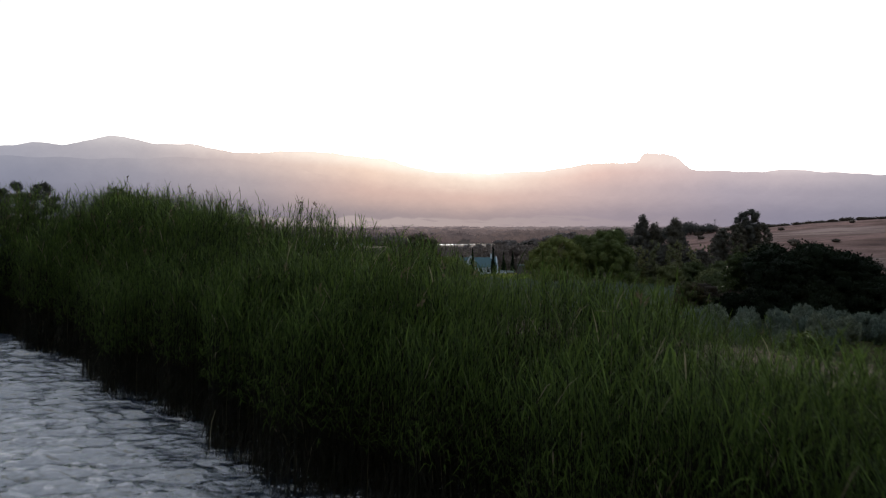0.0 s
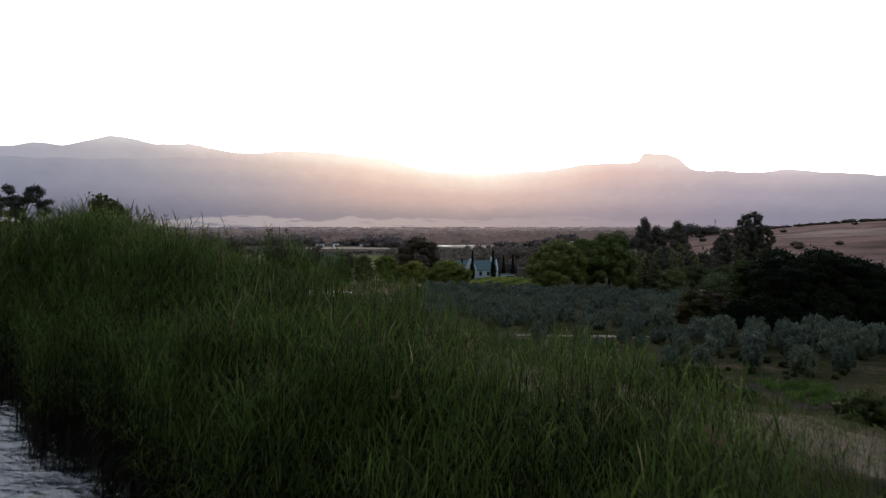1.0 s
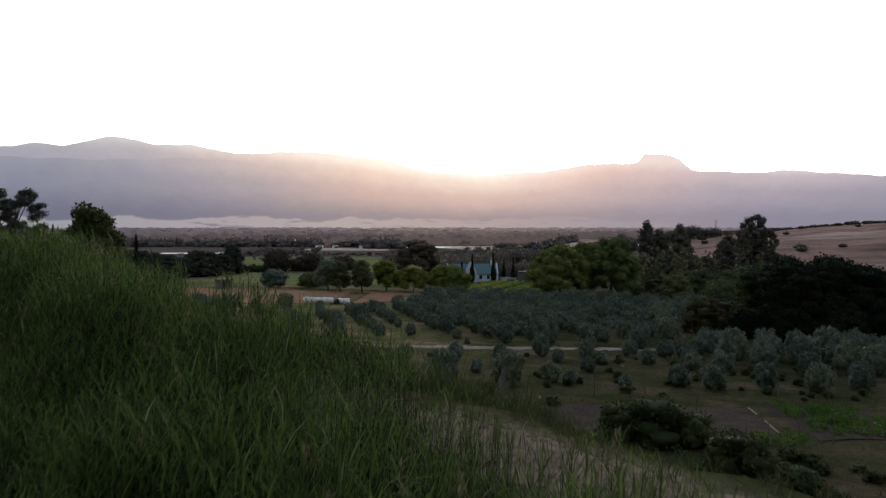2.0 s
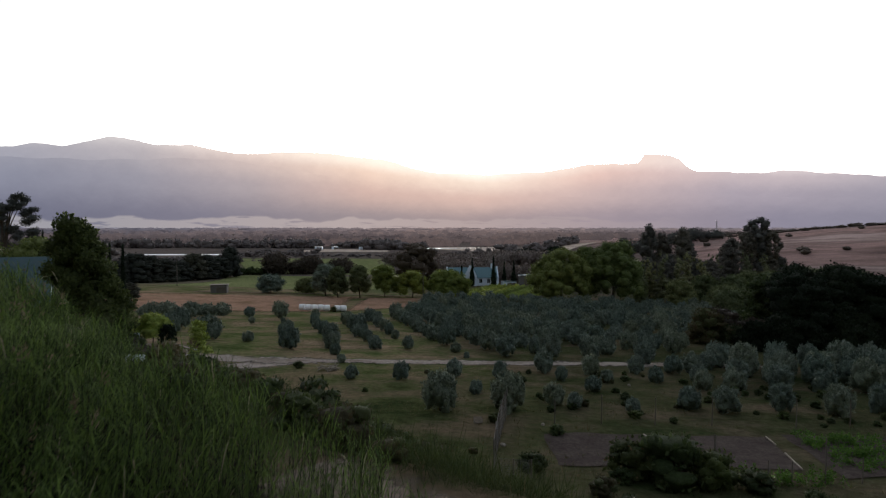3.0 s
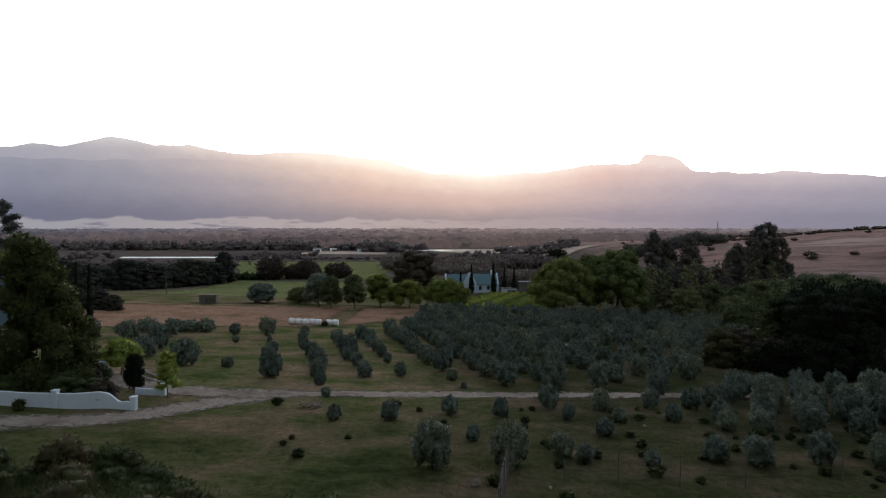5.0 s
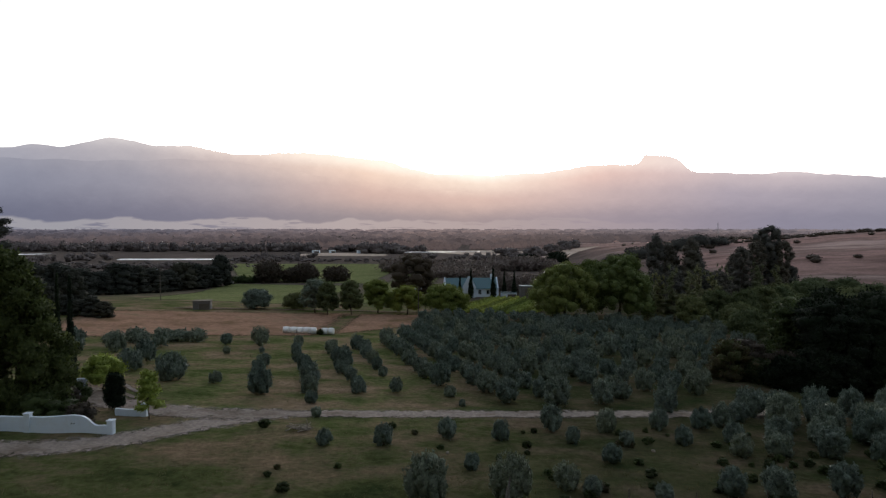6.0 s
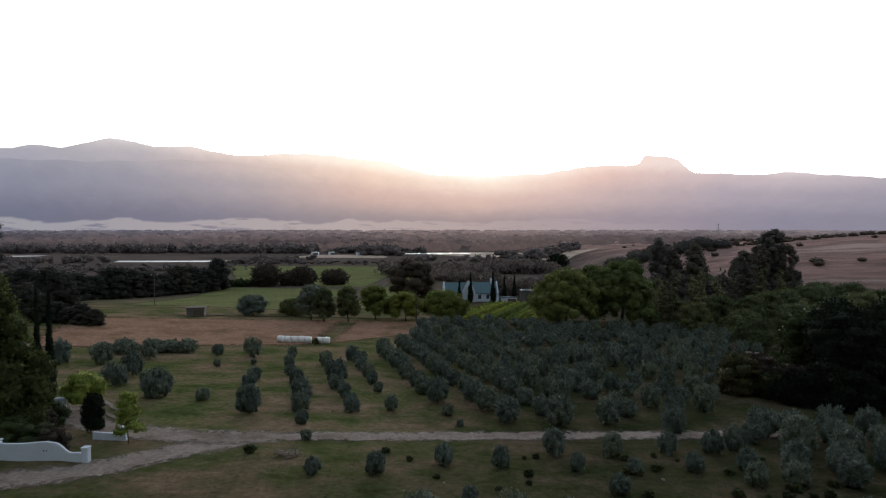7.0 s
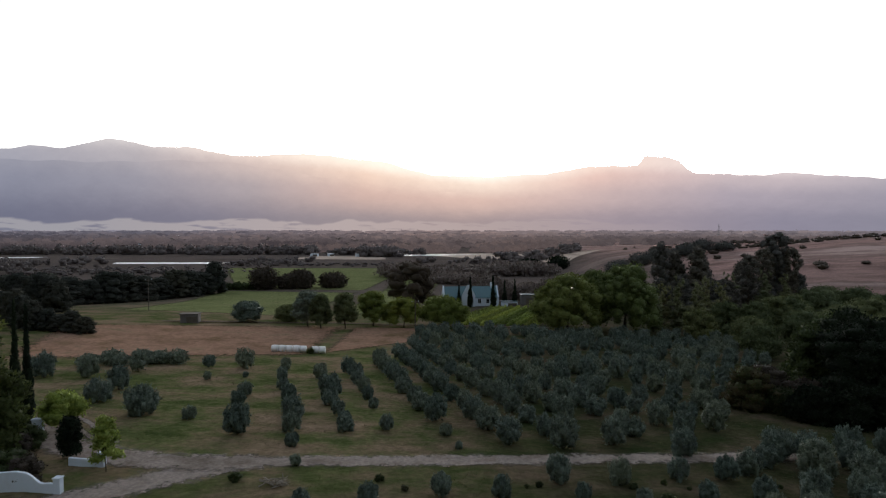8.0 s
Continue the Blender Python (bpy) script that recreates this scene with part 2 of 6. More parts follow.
M = {
    "track": dissolve(earthy("sandy_track", [(0.3, (0.11, 0.085, 0.066)), (0.5, (0.18, 0.145, 0.115)), (0.7, (0.13, 0.10, 0.075))], 0.5, 4.0, 0.3)),
    "road": dissolve(earthy("gravel_road", [(0.3, (0.125, 0.105, 0.085)), (0.42, (0.19, 0.16, 0.137)), (0.54, (0.255, 0.222, 0.20)), (0.7, (0.185, 0.15, 0.125))], 0.3, 3.0, 0.15)),
    "red": dissolve(earthy("red_stubble", [(0.32, (0.15, 0.105, 0.06)), (0.45, (0.23, 0.145, 0.10)), (0.55, (0.28, 0.175, 0.125)), (0.68, (0.19, 0.145, 0.09))], 0.13, 1.2, 0.5)),
    "green": dissolve(earthy("green_field", [(0.3, (0.125, 0.142, 0.062)), (0.55, (0.185, 0.205, 0.092)), (0.7, (0.18, 0.18, 0.092))], 0.05, 0.8, 0.5, stripes=(20, 2.4, (0.6, 0.62, 0.6)))),
    # dry straw, lightened further to stand for haze over the far fields
    "tan": dissolve(earthy("dry_field", [(0.3, (0.36, 0.29, 0.235)), (0.6, (0.46, 0.38, 0.32)), (0.75, (0.40, 0.32, 0.26))], 0.03, 0.6, 0.4)),
    "soil": earthy("garden_soil", [(0.3, (0.045, 0.036, 0.033)), (0.6, (0.075, 0.062, 0.056)), (0.75, (0.052, 0.04, 0.034))], 0.6, 5.0, 0.6),
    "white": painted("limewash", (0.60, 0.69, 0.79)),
    "teal": painted("teal_roof_sheet", (0.035, 0.075, 0.09), (0.06, 0.08, 0.085), 0.5, 0.7, 0.0),
    "house_roof": painted("pale_teal_roof_sheet", (0.095, 0.185, 0.22), (0.10, 0.14, 0.15), 0.5, 0.7, 0.0),
    "glass": painted("dark_window", (0.02, 0.025, 0.03), (0.03, 0.03, 0.03), 0.2, 0.1),
    "wrap": painted("bale_wrap", (0.78, 0.80, 0.82), (0.4, 0.42, 0.45), 0.3, 0.35),
    "timber": painted("grey_timber", (0.10, 0.085, 0.07), (0.05, 0.04, 0.03), 0.6, 0.9),
    "wire": painted("rusty_wire", (0.11, 0.105, 0.10), (0.08, 0.06, 0.05), 0.5, 0.7),
    "steel": painted("galvanised_steel", (0.30, 0.31, 0.32), (0.2, 0.17, 0.15), 0.4, 0.5, 0.6),
    "concrete": painted("grey_blockwork", (0.12, 0.115, 0.11), (0.07, 0.06, 0.06), 0.6, 0.9),
    "bark": earthy("bark", [(0.3, (0.05, 0.038, 0.03)), (0.7, (0.11, 0.09, 0.07))], 2.0, 18.0, 0.8),
    "pale_bark": earthy("pale_bark", [(0.3, (0.22, 0.19, 0.16)), (0.7, (0.36, 0.32, 0.28))], 1.0, 8.0, 0.5),
    "pond": water_material("pond_water", 9.0, 0.10, (0.035, 0.06, 0.105), 5.4),
    # pale base colour paints the sky reflection on the far water
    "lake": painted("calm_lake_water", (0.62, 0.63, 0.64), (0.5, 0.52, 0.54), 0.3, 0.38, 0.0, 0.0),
    "reed": leafy("reed_leaf", (0.010, 0.023, 0.008), (0.125, 0.205, 0.050), (0.22, 0.21, 0.15), 0.014, 0.38),
    # withered brown, darkened to paint the shade low in the reed bed
    "sheath": leafy("old_reed_sheath", (0.008, 0.008, 0.005), (0.028, 0.026, 0.015), (0.16, 0.14, 0.09), 0.02, 0.1),
    "plume": leafy("reed_plume", (0.13, 0.10, 0.06), (0.22, 0.18, 0.11)),
    "olive": leafy("olive_leaf", (0.058, 0.080, 0.067), (0.190, 0.240, 0.198), None, 0, 0.12, 0.75),
    "lime": leafy("lime_green_leaf", (0.095, 0.13, 0.027), (0.21, 0.25, 0.063), None, 0, 0.4),
    "shade": leafy("old_shade_tree_leaf", (0.022, 0.036, 0.012), (0.078, 0.105, 0.036), None, 0, 0.3),
    "under": leafy("undergrowth_leaf", (0.020, 0.034, 0.010), (0.07, 0.092, 0.032), None, 0, 0.3),
    "bright": leafy("fresh_green_leaf", (0.15, 0.21, 0.04), (0.35, 0.42, 0.10), None, 0, 0.4),
    "broad": leafy("broad_leaf", (0.024, 0.040, 0.013), (0.072, 0.098, 0.034), None, 0, 0.35),
    "pine": leafy("pine_needle", (0.005, 0.010, 0.005), (0.014, 0.024, 0.011), None, 0, 0.12, 0.95),
    # needles greyed and lightened, painting the haze before the slope
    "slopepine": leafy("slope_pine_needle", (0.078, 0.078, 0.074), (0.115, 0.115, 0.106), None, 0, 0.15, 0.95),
    "beltpine": leafy("windbreak_pine_needle", (0.028, 0.031, 0.027), (0.050, 0.055, 0.046), None, 0, 0.12, 0.95),
    # leaf greens lightened, with some of the slope haze put into them
    "slope": leafy("slope_tree_leaf", (0.062, 0.080, 0.038), (0.155, 0.182, 0.09), None, 0, 0.3, 0.95),
    "purple": leafy("dark_bronze_leaf", (0.030, 0.025, 0.020), (0.082, 0.066, 0.052), None, 0, 0.2),
    "stonepine": leafy("umbrella_pine_needle", (0.072, 0.099, 0.031), (0.182, 0.221, 0.073), None, 0, 0.25),
    "poplar": leafy("poplar_leaf", (0.10, 0.112, 0.062), (0.21, 0.225, 0.125), None, 0, 0.35),
    "scrub": leafy("scrub_leaf", (0.018, 0.030, 0.010), (0.058, 0.074, 0.027), (0.10, 0.08, 0.045), 0.06, 0.25),
    "rust": leafy("rust_scrub", (0.036, 0.034, 0.018), (0.085, 0.072, 0.036), (0.06, 0.072, 0.03), 0.45, 0.3),
    "grass": leafy("dry_grass", (0.055, 0.064, 0.026), (0.095, 0.10, 0.042), (0.14, 0.108, 0.064), 0.25, 0.3),
    "veg": leafy("garden_leaf", (0.04, 0.10, 0.015), (0.10, 0.19, 0.03), None, 0, 0.4),
    # haze over the far woods put into a pale mauve-grey leaf colour
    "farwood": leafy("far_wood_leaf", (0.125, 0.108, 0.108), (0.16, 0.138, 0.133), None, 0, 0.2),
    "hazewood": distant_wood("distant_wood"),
    "ridge": distant_mountain("hazy_ridge", False),
    "front_ridge": distant_mountain("hazy_front_ridge", True),
}


# ---- mesh helpers ----
class Geo:
    """Collects vertices and faces for one mesh."""

    def __init__(self):
        self.v, self.f, self.n = [], [], 0

    def add(self, verts, faces):
        verts = np.asarray(verts, float).reshape(-1, 3)
        self.v.append(verts)
        self.f.extend([tuple(i + self.n for i in f) for f in faces])
        self.n += len(verts)
        return self

    def mesh(self, name, material, smooth=False):
        me = bpy.data.meshes.new(name)
        me.from_pydata(np.concatenate(self.v).tolist(), [], self.f)
        me.materials.append(material)
        if smooth:
            me.polygons.foreach_set("use_smooth", [True] * len(me.polygons))
        me.update()
        return me


def quads(name, verts, faces, material, smooth=False, edge=None):
    """A mesh straight from arrays: verts (n, 3), faces (m, 4)."""
    me = bpy.data.meshes.new(name)
    me.vertices.add(len(verts))
    me.vertices.foreach_set("co", np.asarray(verts, np.float32).ravel())
    faces = np.asarray(faces, np.int32)
    k = faces.shape[1]
    me.loops.add(faces.size)
    me.loops.foreach_set("vertex_index", faces.ravel())
    me.polygons.add(len(faces))
    me.polygons.foreach_set("loop_start", np.arange(0, faces.size, k, dtype=np.int32))
    me.polygons.foreach_set("use_smooth", [smooth] * len(faces))
    me.materials.append(material)
    if edge is not None:
        me.attributes.new("edge", "FLOAT", "POINT").data.foreach_set("value", np.asarray(edge, np.float32))
    me.update()
    me.validate()
    return me


def part(name, data, material, parent, label="", smooth=False):
    me = data.mesh(name, material, smooth) if isinstance(data, Geo) else data
    ob = new(name, me)
    ob.parent = parent
    if label:
        tagged(ob, label)
    return ob


def thing(name, label, category, m=None, group="", kind="", data=None):
    ob = tagged(new(name, data), label, category, group, kind)
    if m is not None:
        ob.matrix_basis = m
    return ob


def block(geo, lo, hi, chamfer=0.0):
    """A box with its upright and top edges cut by a small chamfer."""
    (x0, y0, z0), (x1, y1, z1) = lo, hi
    c = chamfer
    ring = [(x0 + c, y0), (x1 - c, y0), (x1, y0 + c), (x1, y1 - c), (x1 - c, y1), (x0 + c, y1), (x0, y1 - c), (x0, y0 + c)] if c else [(x0, y0), (x1, y0), (x1, y1), (x0, y1)]
    k = len(ring)
    mx, my = (x0 + x1) / 2, (y0 + y1) / 2
    inner = [(x + (c if x < mx else -c), y + (c if y < my else -c)) for x, y in ring]
    v = [(x, y, z0) for x, y in ring] + [(x, y, z1 - c) for x, y in ring]
    f = [tuple(range(k))[::-1]] + [(i, (i + 1) % k, k + (i + 1) % k, k + i) for i in range(k)]
    if c:
        v += [(x, y, z1) for x, y in inner]
        f += [(k + i, k + (i + 1) % k, 2 * k + (i + 1) % k, 2 * k + i) for i in range(k)] + [tuple(range(2 * k, 3 * k))]
    else:
        f.append(tuple(range(k, 2 * k)))
    return geo.add(v, f)


def prism(geo, outline, y0, y1):
    """An outline in x, z drawn out along y."""
    k = len(outline)
    v = [(x, y0, z) for x, z in outline] + [(x, y1, z) for x, z in outline]
    return geo.add(v, [tuple(range(k)), tuple(range(2 * k - 1, k - 1, -1))] + [(i, k + i, k + (i + 1) % k, (i + 1) % k) for i in range(k)])


def tube(geo, points, radii, sides=7):
    """A tapered limb along points."""
    pts = [Vector(p) for p in points]
    v, f = [], []
    for i, (p, r) in enumerate(zip(pts, radii)):
        d = (pts[min(i + 1, len(pts) - 1)] - pts[max(i - 1, 0)]).normalized()
        a = d.orthogonal().normalized()
        b = d.cross(a)
        for s in range(sides):
            w = 2 * math.pi * s / sides
            v.append(p + (a * math.cos(w) + b * math.sin(w)) * r)
    for i in range(len(pts) - 1):
        for s in range(sides):
            f.append((i * sides + s, i * sides + (s + 1) % sides, (i + 1) * sides + (s + 1) % sides, (i + 1) * sides + s))
    f.append(tuple(range(len(v) - sides, len(v))))
    return geo.add([tuple(p) for p in v], f)


# ---- the lie of the land ----
def ease(a, b, v):
    u = np.clip((np.asarray(v, float) - a) / (b - a), 0, 1)
    return u * u * (3 - 2 * u)


def rolling(x, y):
    """A smooth uneven swell of about one unit."""
    return (np.sin(x * 0.9 + 1.3 * np.sin(y * 0.37)) + np.sin(y * 1.1 + 1.7 * np.sin(x * 0.29 + 2.0)) + np.sin(0.53 * x - 0.61 * y + 0.7)) / 3


def shore(x, y):
    """Metres behind the water's edge."""
    return ((x + 3.4) + (y - 12.6)) / math.sqrt(2) + 0.95 * np.maximum(along(x, y) - 36, 0) + 0.35 * np.sin((y - x) * 0.45) + 0.2 * np.sin((y - x) * 1.3)


def along(x, y):
    return (y - x) / math.sqrt(2)


def behind(x, y):
    """An unseen steep slope added behind the dam to block low sky light from there."""
    return 420 * ease(70, 640, -(0.4 * x + 0.92 * y))


def ground(x, y):
    x, y = np.asarray(x, float), np.asarray(y, float)
    z = np.interp(y, [-4000, 0, 77, 154, 202, 277, 350, 450, 800, 6000], [4.3, 4.3, 0.45, -3.3, -5.2, -8, -9.8, -11, -12, -12])
    z = z - 0.033 * np.clip(x, -80, 60) * (1 - ease(200, 300, y))
    crest = np.interp(x, [85, 105, 117, 152, 228, 300, 460, 900, 4600], [0, 7, 12, 17.5, 24, 28, 33, 37, 37])
    hill = crest * np.interp(y, [283, 312, 342, 410, 470, 900, 1600], [0, 0.38, 0.74, 1, 0.92, 0.3, 0])
    z = z + hill + 0.06 * hill * rolling(x * 0.05, y * 0.05)
    z = z + behind(x, y)
    s, u = shore(x, y), along(x, y)
    bank = 7.2 + 1.3 * ease(0.4, 6.0, s) + 1.6 * ease(10, 26, u) * ease(1.5, 5, s)
    bank = bank + (np.maximum(10.0, bank) - bank) * ease(5.8, 9.0, s)
    bank = bank + (np.minimum(z, bank) - bank) * ease(12.3, 26.0, s)
    z = np.where(s < 31, np.where(s < -1, 6.6 + behind(x, y), bank), z)
    near = 1 - ease(120, 260, y)
    return z + 0.10 * near * rolling(x * 1.3, y * 1.3) * ease(13, 20, s)


def lattice(xs, ys, height):
    gx, gy = np.meshgrid(xs, ys)
    v = np.stack([gx, gy, height(gx, gy)], -1).reshape(-1, 3)
    nx, ny = len(xs), len(ys)
    i = (np.arange(ny - 1)[:, None] * nx + np.arange(nx - 1)).ravel()
    return v, np.stack([i, i + 1, i + nx + 1, i + nx], 1)


def spread(edges):
    """Grid lines from rows of (from, to, step)."""
    return np.concatenate([np.arange(a, b, s) for a, b, s in edges] + [[edges[-1][1]]])


gx = spread([(-4600, -1000, 200), (-1000, -300, 50), (-300, -80, 10), (-80, 80, 1.0), (80, 300, 8), (300, 1000, 50), (1000, 4600, 200)])
gy = spread([(-4000, -400, 200), (-400, -60, 20), (-60, 0, 4), (0, 130, 1.0), (130, 300, 3), (300, 700, 15), (700, 1500, 60), (1500, 4700, 200)])


def land_material():
    """Orchard ground close by, bare hill on the slope, brown valley floor beyond."""
    m, n, l, p = graph("land")
    g = n.new("ShaderNodeNewGeometry").outputs["Position"]
    xyz = n.new("ShaderNodeSeparateXYZ")
    l.new(g, xyz.inputs[0])
    bands = n.new("ShaderNodeMapping")
    bands.inputs["Scale"].default_value = (0.7, 1.05, 1.0)
    l.new(g, bands.inputs["Vector"])
    broad = noise_node(n, l, bands.outputs[0], 0.13, 7, 0.7)
    near = ramp_node(n, l, broad, [(0.34, (0.046, 0.064, 0.022)), (0.44, (0.088, 0.104, 0.040)), (0.50, (0.128, 0.118, 0.062)), (0.56, (0.165, 0.128, 0.080)), (0.66, (0.235, 0.172, 0.120))])
    lush = ramp_node(n, l, broad, [(0.36, (0.028, 0.038, 0.015)), (0.47, (0.062, 0.072, 0.029)), (0.54, (0.092, 0.082, 0.046)), (0.64, (0.15, 0.11, 0.073))])
    upper = n.new("ShaderNodeMapRange")
    upper.inputs["From Min"].default_value, upper.inputs["From Max"].default_value = 70, 88
    l.new(xyz.outputs["Y"], upper.inputs["Value"])
    near = mix_node(n, l, upper.outputs[0], lush, near)
    # the orchard ground turns darker and duller towards the east
    east = n.new("ShaderNodeMapRange")
    east.inputs["From Min"].default_value, east.inputs["From Max"].default_value = -8, 16
    l.new(xyz.outputs["X"], east.inputs["Value"])
    dull = ramp_node(n, l, broad, [(0.38, (0.028, 0.038, 0.016)), (0.5, (0.052, 0.052, 0.028)), (0.62, (0.088, 0.070, 0.048))])
    near = mix_node(n, l, east.outputs[0], near, dull)
    wide = noise_node(n, l, g, 0.012, 6, 0.65)
    valley = ramp_node(n, l, wide, [(0.35, (0.085, 0.07, 0.062)), (0.5, (0.115, 0.095, 0.085)), (0.62, (0.10, 0.083, 0.074)), (0.72, (0.155, 0.13, 0.115))])
    terraces = n.new("ShaderNodeMapping")
    terraces.inputs["Scale"].default_value = (0.22, 1.0, 2.0)
    l.new(g, terraces.inputs["Vector"])
    hilly = ramp_node(n, l, noise_node(n, l, terraces.outputs[0], 0.03, 7, 0.6), [(0.36, (0.10, 0.07, 0.063)), (0.44, (0.23, 0.152, 0.135)), (0.50, (0.35, 0.228, 0.203)), (0.54, (0.21, 0.145, 0.13)), (0.62, (0.42, 0.31, 0.28))])
    far = n.new("ShaderNodeMapRange")
    far.inputs["From Min"].default_value, far.inputs["From Max"].default_value = 200, 330
    l.new(xyz.outputs["Y"], far.inputs["Value"])
    colour = mix_node(n, l, far.outputs[0], near, valley)
    side = n.new("ShaderNodeMapRange")
    side.inputs["From Min"].default_value, side.inputs["From Max"].default_value = 95, 150
    warp = n.new("ShaderNodeMath")
    warp.operation = "MULTIPLY_ADD"
    l.new(wide, warp.inputs[0])
    warp.inputs[1].default_value = 90
    warp.inputs[2].default_value = -45
    shifted = n.new("ShaderNodeMath")
    l.new(xyz.outputs["X"], shifted.inputs[0])
    l.new(warp.outputs[0], shifted.inputs[1])
    l.new(shifted.outputs[0], side.inputs["Value"])
    both = n.new("ShaderNodeMath")
    both.operation = "MULTIPLY"
    l.new(side.outputs[0], both.inputs[0])
    l.new(far.outputs[0], both.inputs[1])
    colour = mix_node(n, l, both.outputs[0], colour, hilly)
    small = noise_node(n, l, g, 1.7, 9, 0.72)
    colour = mix_node(n, l, 1.0, colour, ramp_node(n, l, small, [(0.25, (0.5, 0.5, 0.5)), (0.75, (1.5, 1.5, 1.5))]), "MULTIPLY")
    l.new(colour, p.inputs["Base Color"])
    p.inputs["Roughness"].default_value, p.inputs["Specular IOR Level"].default_value = 0.95, 0.0
    b = n.new("ShaderNodeBump")
    b.inputs["Strength"].default_value, b.inputs["Distance"].default_value = 0.7, 0.2
    l.new(small, b.inputs["Height"])
    l.new(b.outputs[0], p.inputs["Normal"])
    return m


thing("ground", "dry grassy orchard ground falling away to a wide valley", "ground", kind="structure", data=quads("ground", *lattice(gx, gy, ground), land_material(), True))


def strip(name, line, width, material, label, lift=0.05, ragged=0.45, category="road"):
    """A track laid along a line, following the ground, with uneven edges."""
    line = [Vector(p) for p in line]
    v, pts = [], []
    for a, b in zip(line, line[1:]):
        k = max(2, int((b - a).length / 0.8))
        pts += [a.lerp(b, i / k) for i in range(k)]
    pts.append(line[-1])
    pts = [sum((pts[min(max(i + d, 0), len(pts) - 1)] for d in range(-5, 6)), Vector((0, 0))) / 11 for i in range(len(pts))]
    cols = 9
    width = width * 1.4
    for i, p in enumerate(pts):
        d = (pts[min(i + 1, len(pts) - 1)] - pts[max(i - 1, 0)]).normalized()
        side = Vector((-d.y, d.x))
        for c in range(cols):
            w = (c / (cols - 1) - 0.5) * width
            if c in (0, cols - 1):
                w += ragged * (noise.noise((i * 0.23, c, width)) * 2 + noise.noise((i * 0.9, c, width)) * 1.2)
            q = p + side * w
            v.append((q.x, q.y, float(ground(q.x, q.y)) + lift - (0.04 if c in (0, cols - 1) else 0)))
    i = (np.arange(len(pts) - 1)[:, None] * cols + np.arange(cols - 1)).ravel()
    edge = np.tile(1 - abs(np.linspace(-1, 1, cols)), len(pts))
    me = quads(name, np.array(v), np.stack([i, i + cols, i + cols + 1, i + 1], 1), material, True, edge)
    return thing(name, label, category, kind="structure", data=me)


def sheet(name, corners, material, label, lift=0.07, step=3.0, ragged=0.8, category="field", kind="structure"):
    """A field: a patch between four corners, laid on the ground."""
    a, b, c, d = [Vector(p) for p in corners]
    nu = max(3, int(max((b - a).length, (c - d).length) / step))
    nv = max(3, int(max((d - a).length, (c - b).length) / step))
    v, edge = [], []
    for j in range(nv + 1):
        for i in range(nu + 1):
            p = a.lerp(b, i / nu).lerp(d.lerp(c, i / nu), j / nv)
            if i in (0, nu) or j in (0, nv):
                p = p + Vector((noise.noise((p.x * 0.3, p.y * 0.3, 1)), noise.noise((p.x * 0.3, p.y * 0.3, 5)))) * ragged
            v.append((p.x, p.y, float(ground(p.x, p.y)) + lift))
            edge.append(min(1.0, min(i, nu - i, j, nv - j) * step / 7))
    i = (np.arange(nv)[:, None] * (nu + 1) + np.arange(nu)).ravel()
    return thing(name, label, category, kind=kind, data=quads(name, np.array(v), np.stack([i, i + 1, i + nu + 2, i + nu + 1], 1), material, True, edge))


strip("road", [(-22, 84.5), (-12, 85.8), (0, 87), (14, 89), (28, 90.8), (44, 93)], 3.2, M["road"], "pale compacted gravel road through the olive orchard")
strip("road", [(-60, 70.2), (-44, 70.6), (-34, 71.0), (-28, 72.6), (-24.2, 75.8), (-21.8, 79.4), (-19, 83.2), (-13, 85.8)], 4.4, M["road"], "rutted pale dirt track bending past a white wall", 0.065)
strip("road", [(-46, 98), (-40, 93), (-35, 88.4), (-29, 85.9), (-21, 84.0), (-14, 85.3)], 4.6, M["road"], "pale driveway between two low white walls", 0.08)
for line in ([(-38.6, 97.2), (-37.3, 95.6), (-34.1, 92.1), (-31.7, 89.8), (-27.5, 86.8)], [(-39.6, 99.6), (-38.2, 98.3), (-35.3, 95.8), (-32.9, 92.6), (-28.5, 88.6)]):
    strip("road", line, 0.7, M["road"], "narrow pale wheel rut worn into orchard grass", 0.1, 0.12)
strip("road", [(-3.6, 28.4), (-2, 26.7), (0, 24.6), (8, 16.6), (16, 8.6), (30, -5.4), (50, -25.4)], 3.4, M["track"], "sandy track along the top of the dam wall", 0.06, 0.5)
strip("road", [(-72, 192), (-60, 194), (-30, 199), (0, 202), (40, 206)], 2.2, M["track"], "pale farm lane beyond the stubble field", 0.22)
sheet("field", [(-72, 131), (-22, 146), (-22, 194), (-92, 183)], M["red"], "reddish brown dry stubble field", ragged=2.5)
sheet("field", [(-22, 146), (0, 174), (0, 198), (-22, 194)], M["red"], "reddish brown dry stubble corner beside the grove", ragged=2.5)
sheet("field", [(-100, 222), (-44, 212), (-36, 330), (-108, 345)], M["green"], "bright green vineyard field with fine rows", step=6)
sheet("field", [(-104, 352), (-36, 340), (-22, 540), (-178, 545)], M["green"], "lush green field beyond a dark hedge", step=8)
sheet("field", [(-34, 225), (-8, 225), (4, 420), (-26, 420)], M["green"], "green field behind the lane trees", step=6)
sheet("field", [(44, 560), (104, 535), (165, 640), (70, 610)], M["tan"], "pale dry field in the valley", step=8)
sheet("field", [(40, 690), (110, 690), (90, 860), (-60, 830)], M["tan"], "pale dry field beyond the house", step=20)
sheet("field", [(-170, 690), (-50, 670), (-60, 760), (-150, 770)], M["tan"], "pale dry farmyard in the valley", step=15)
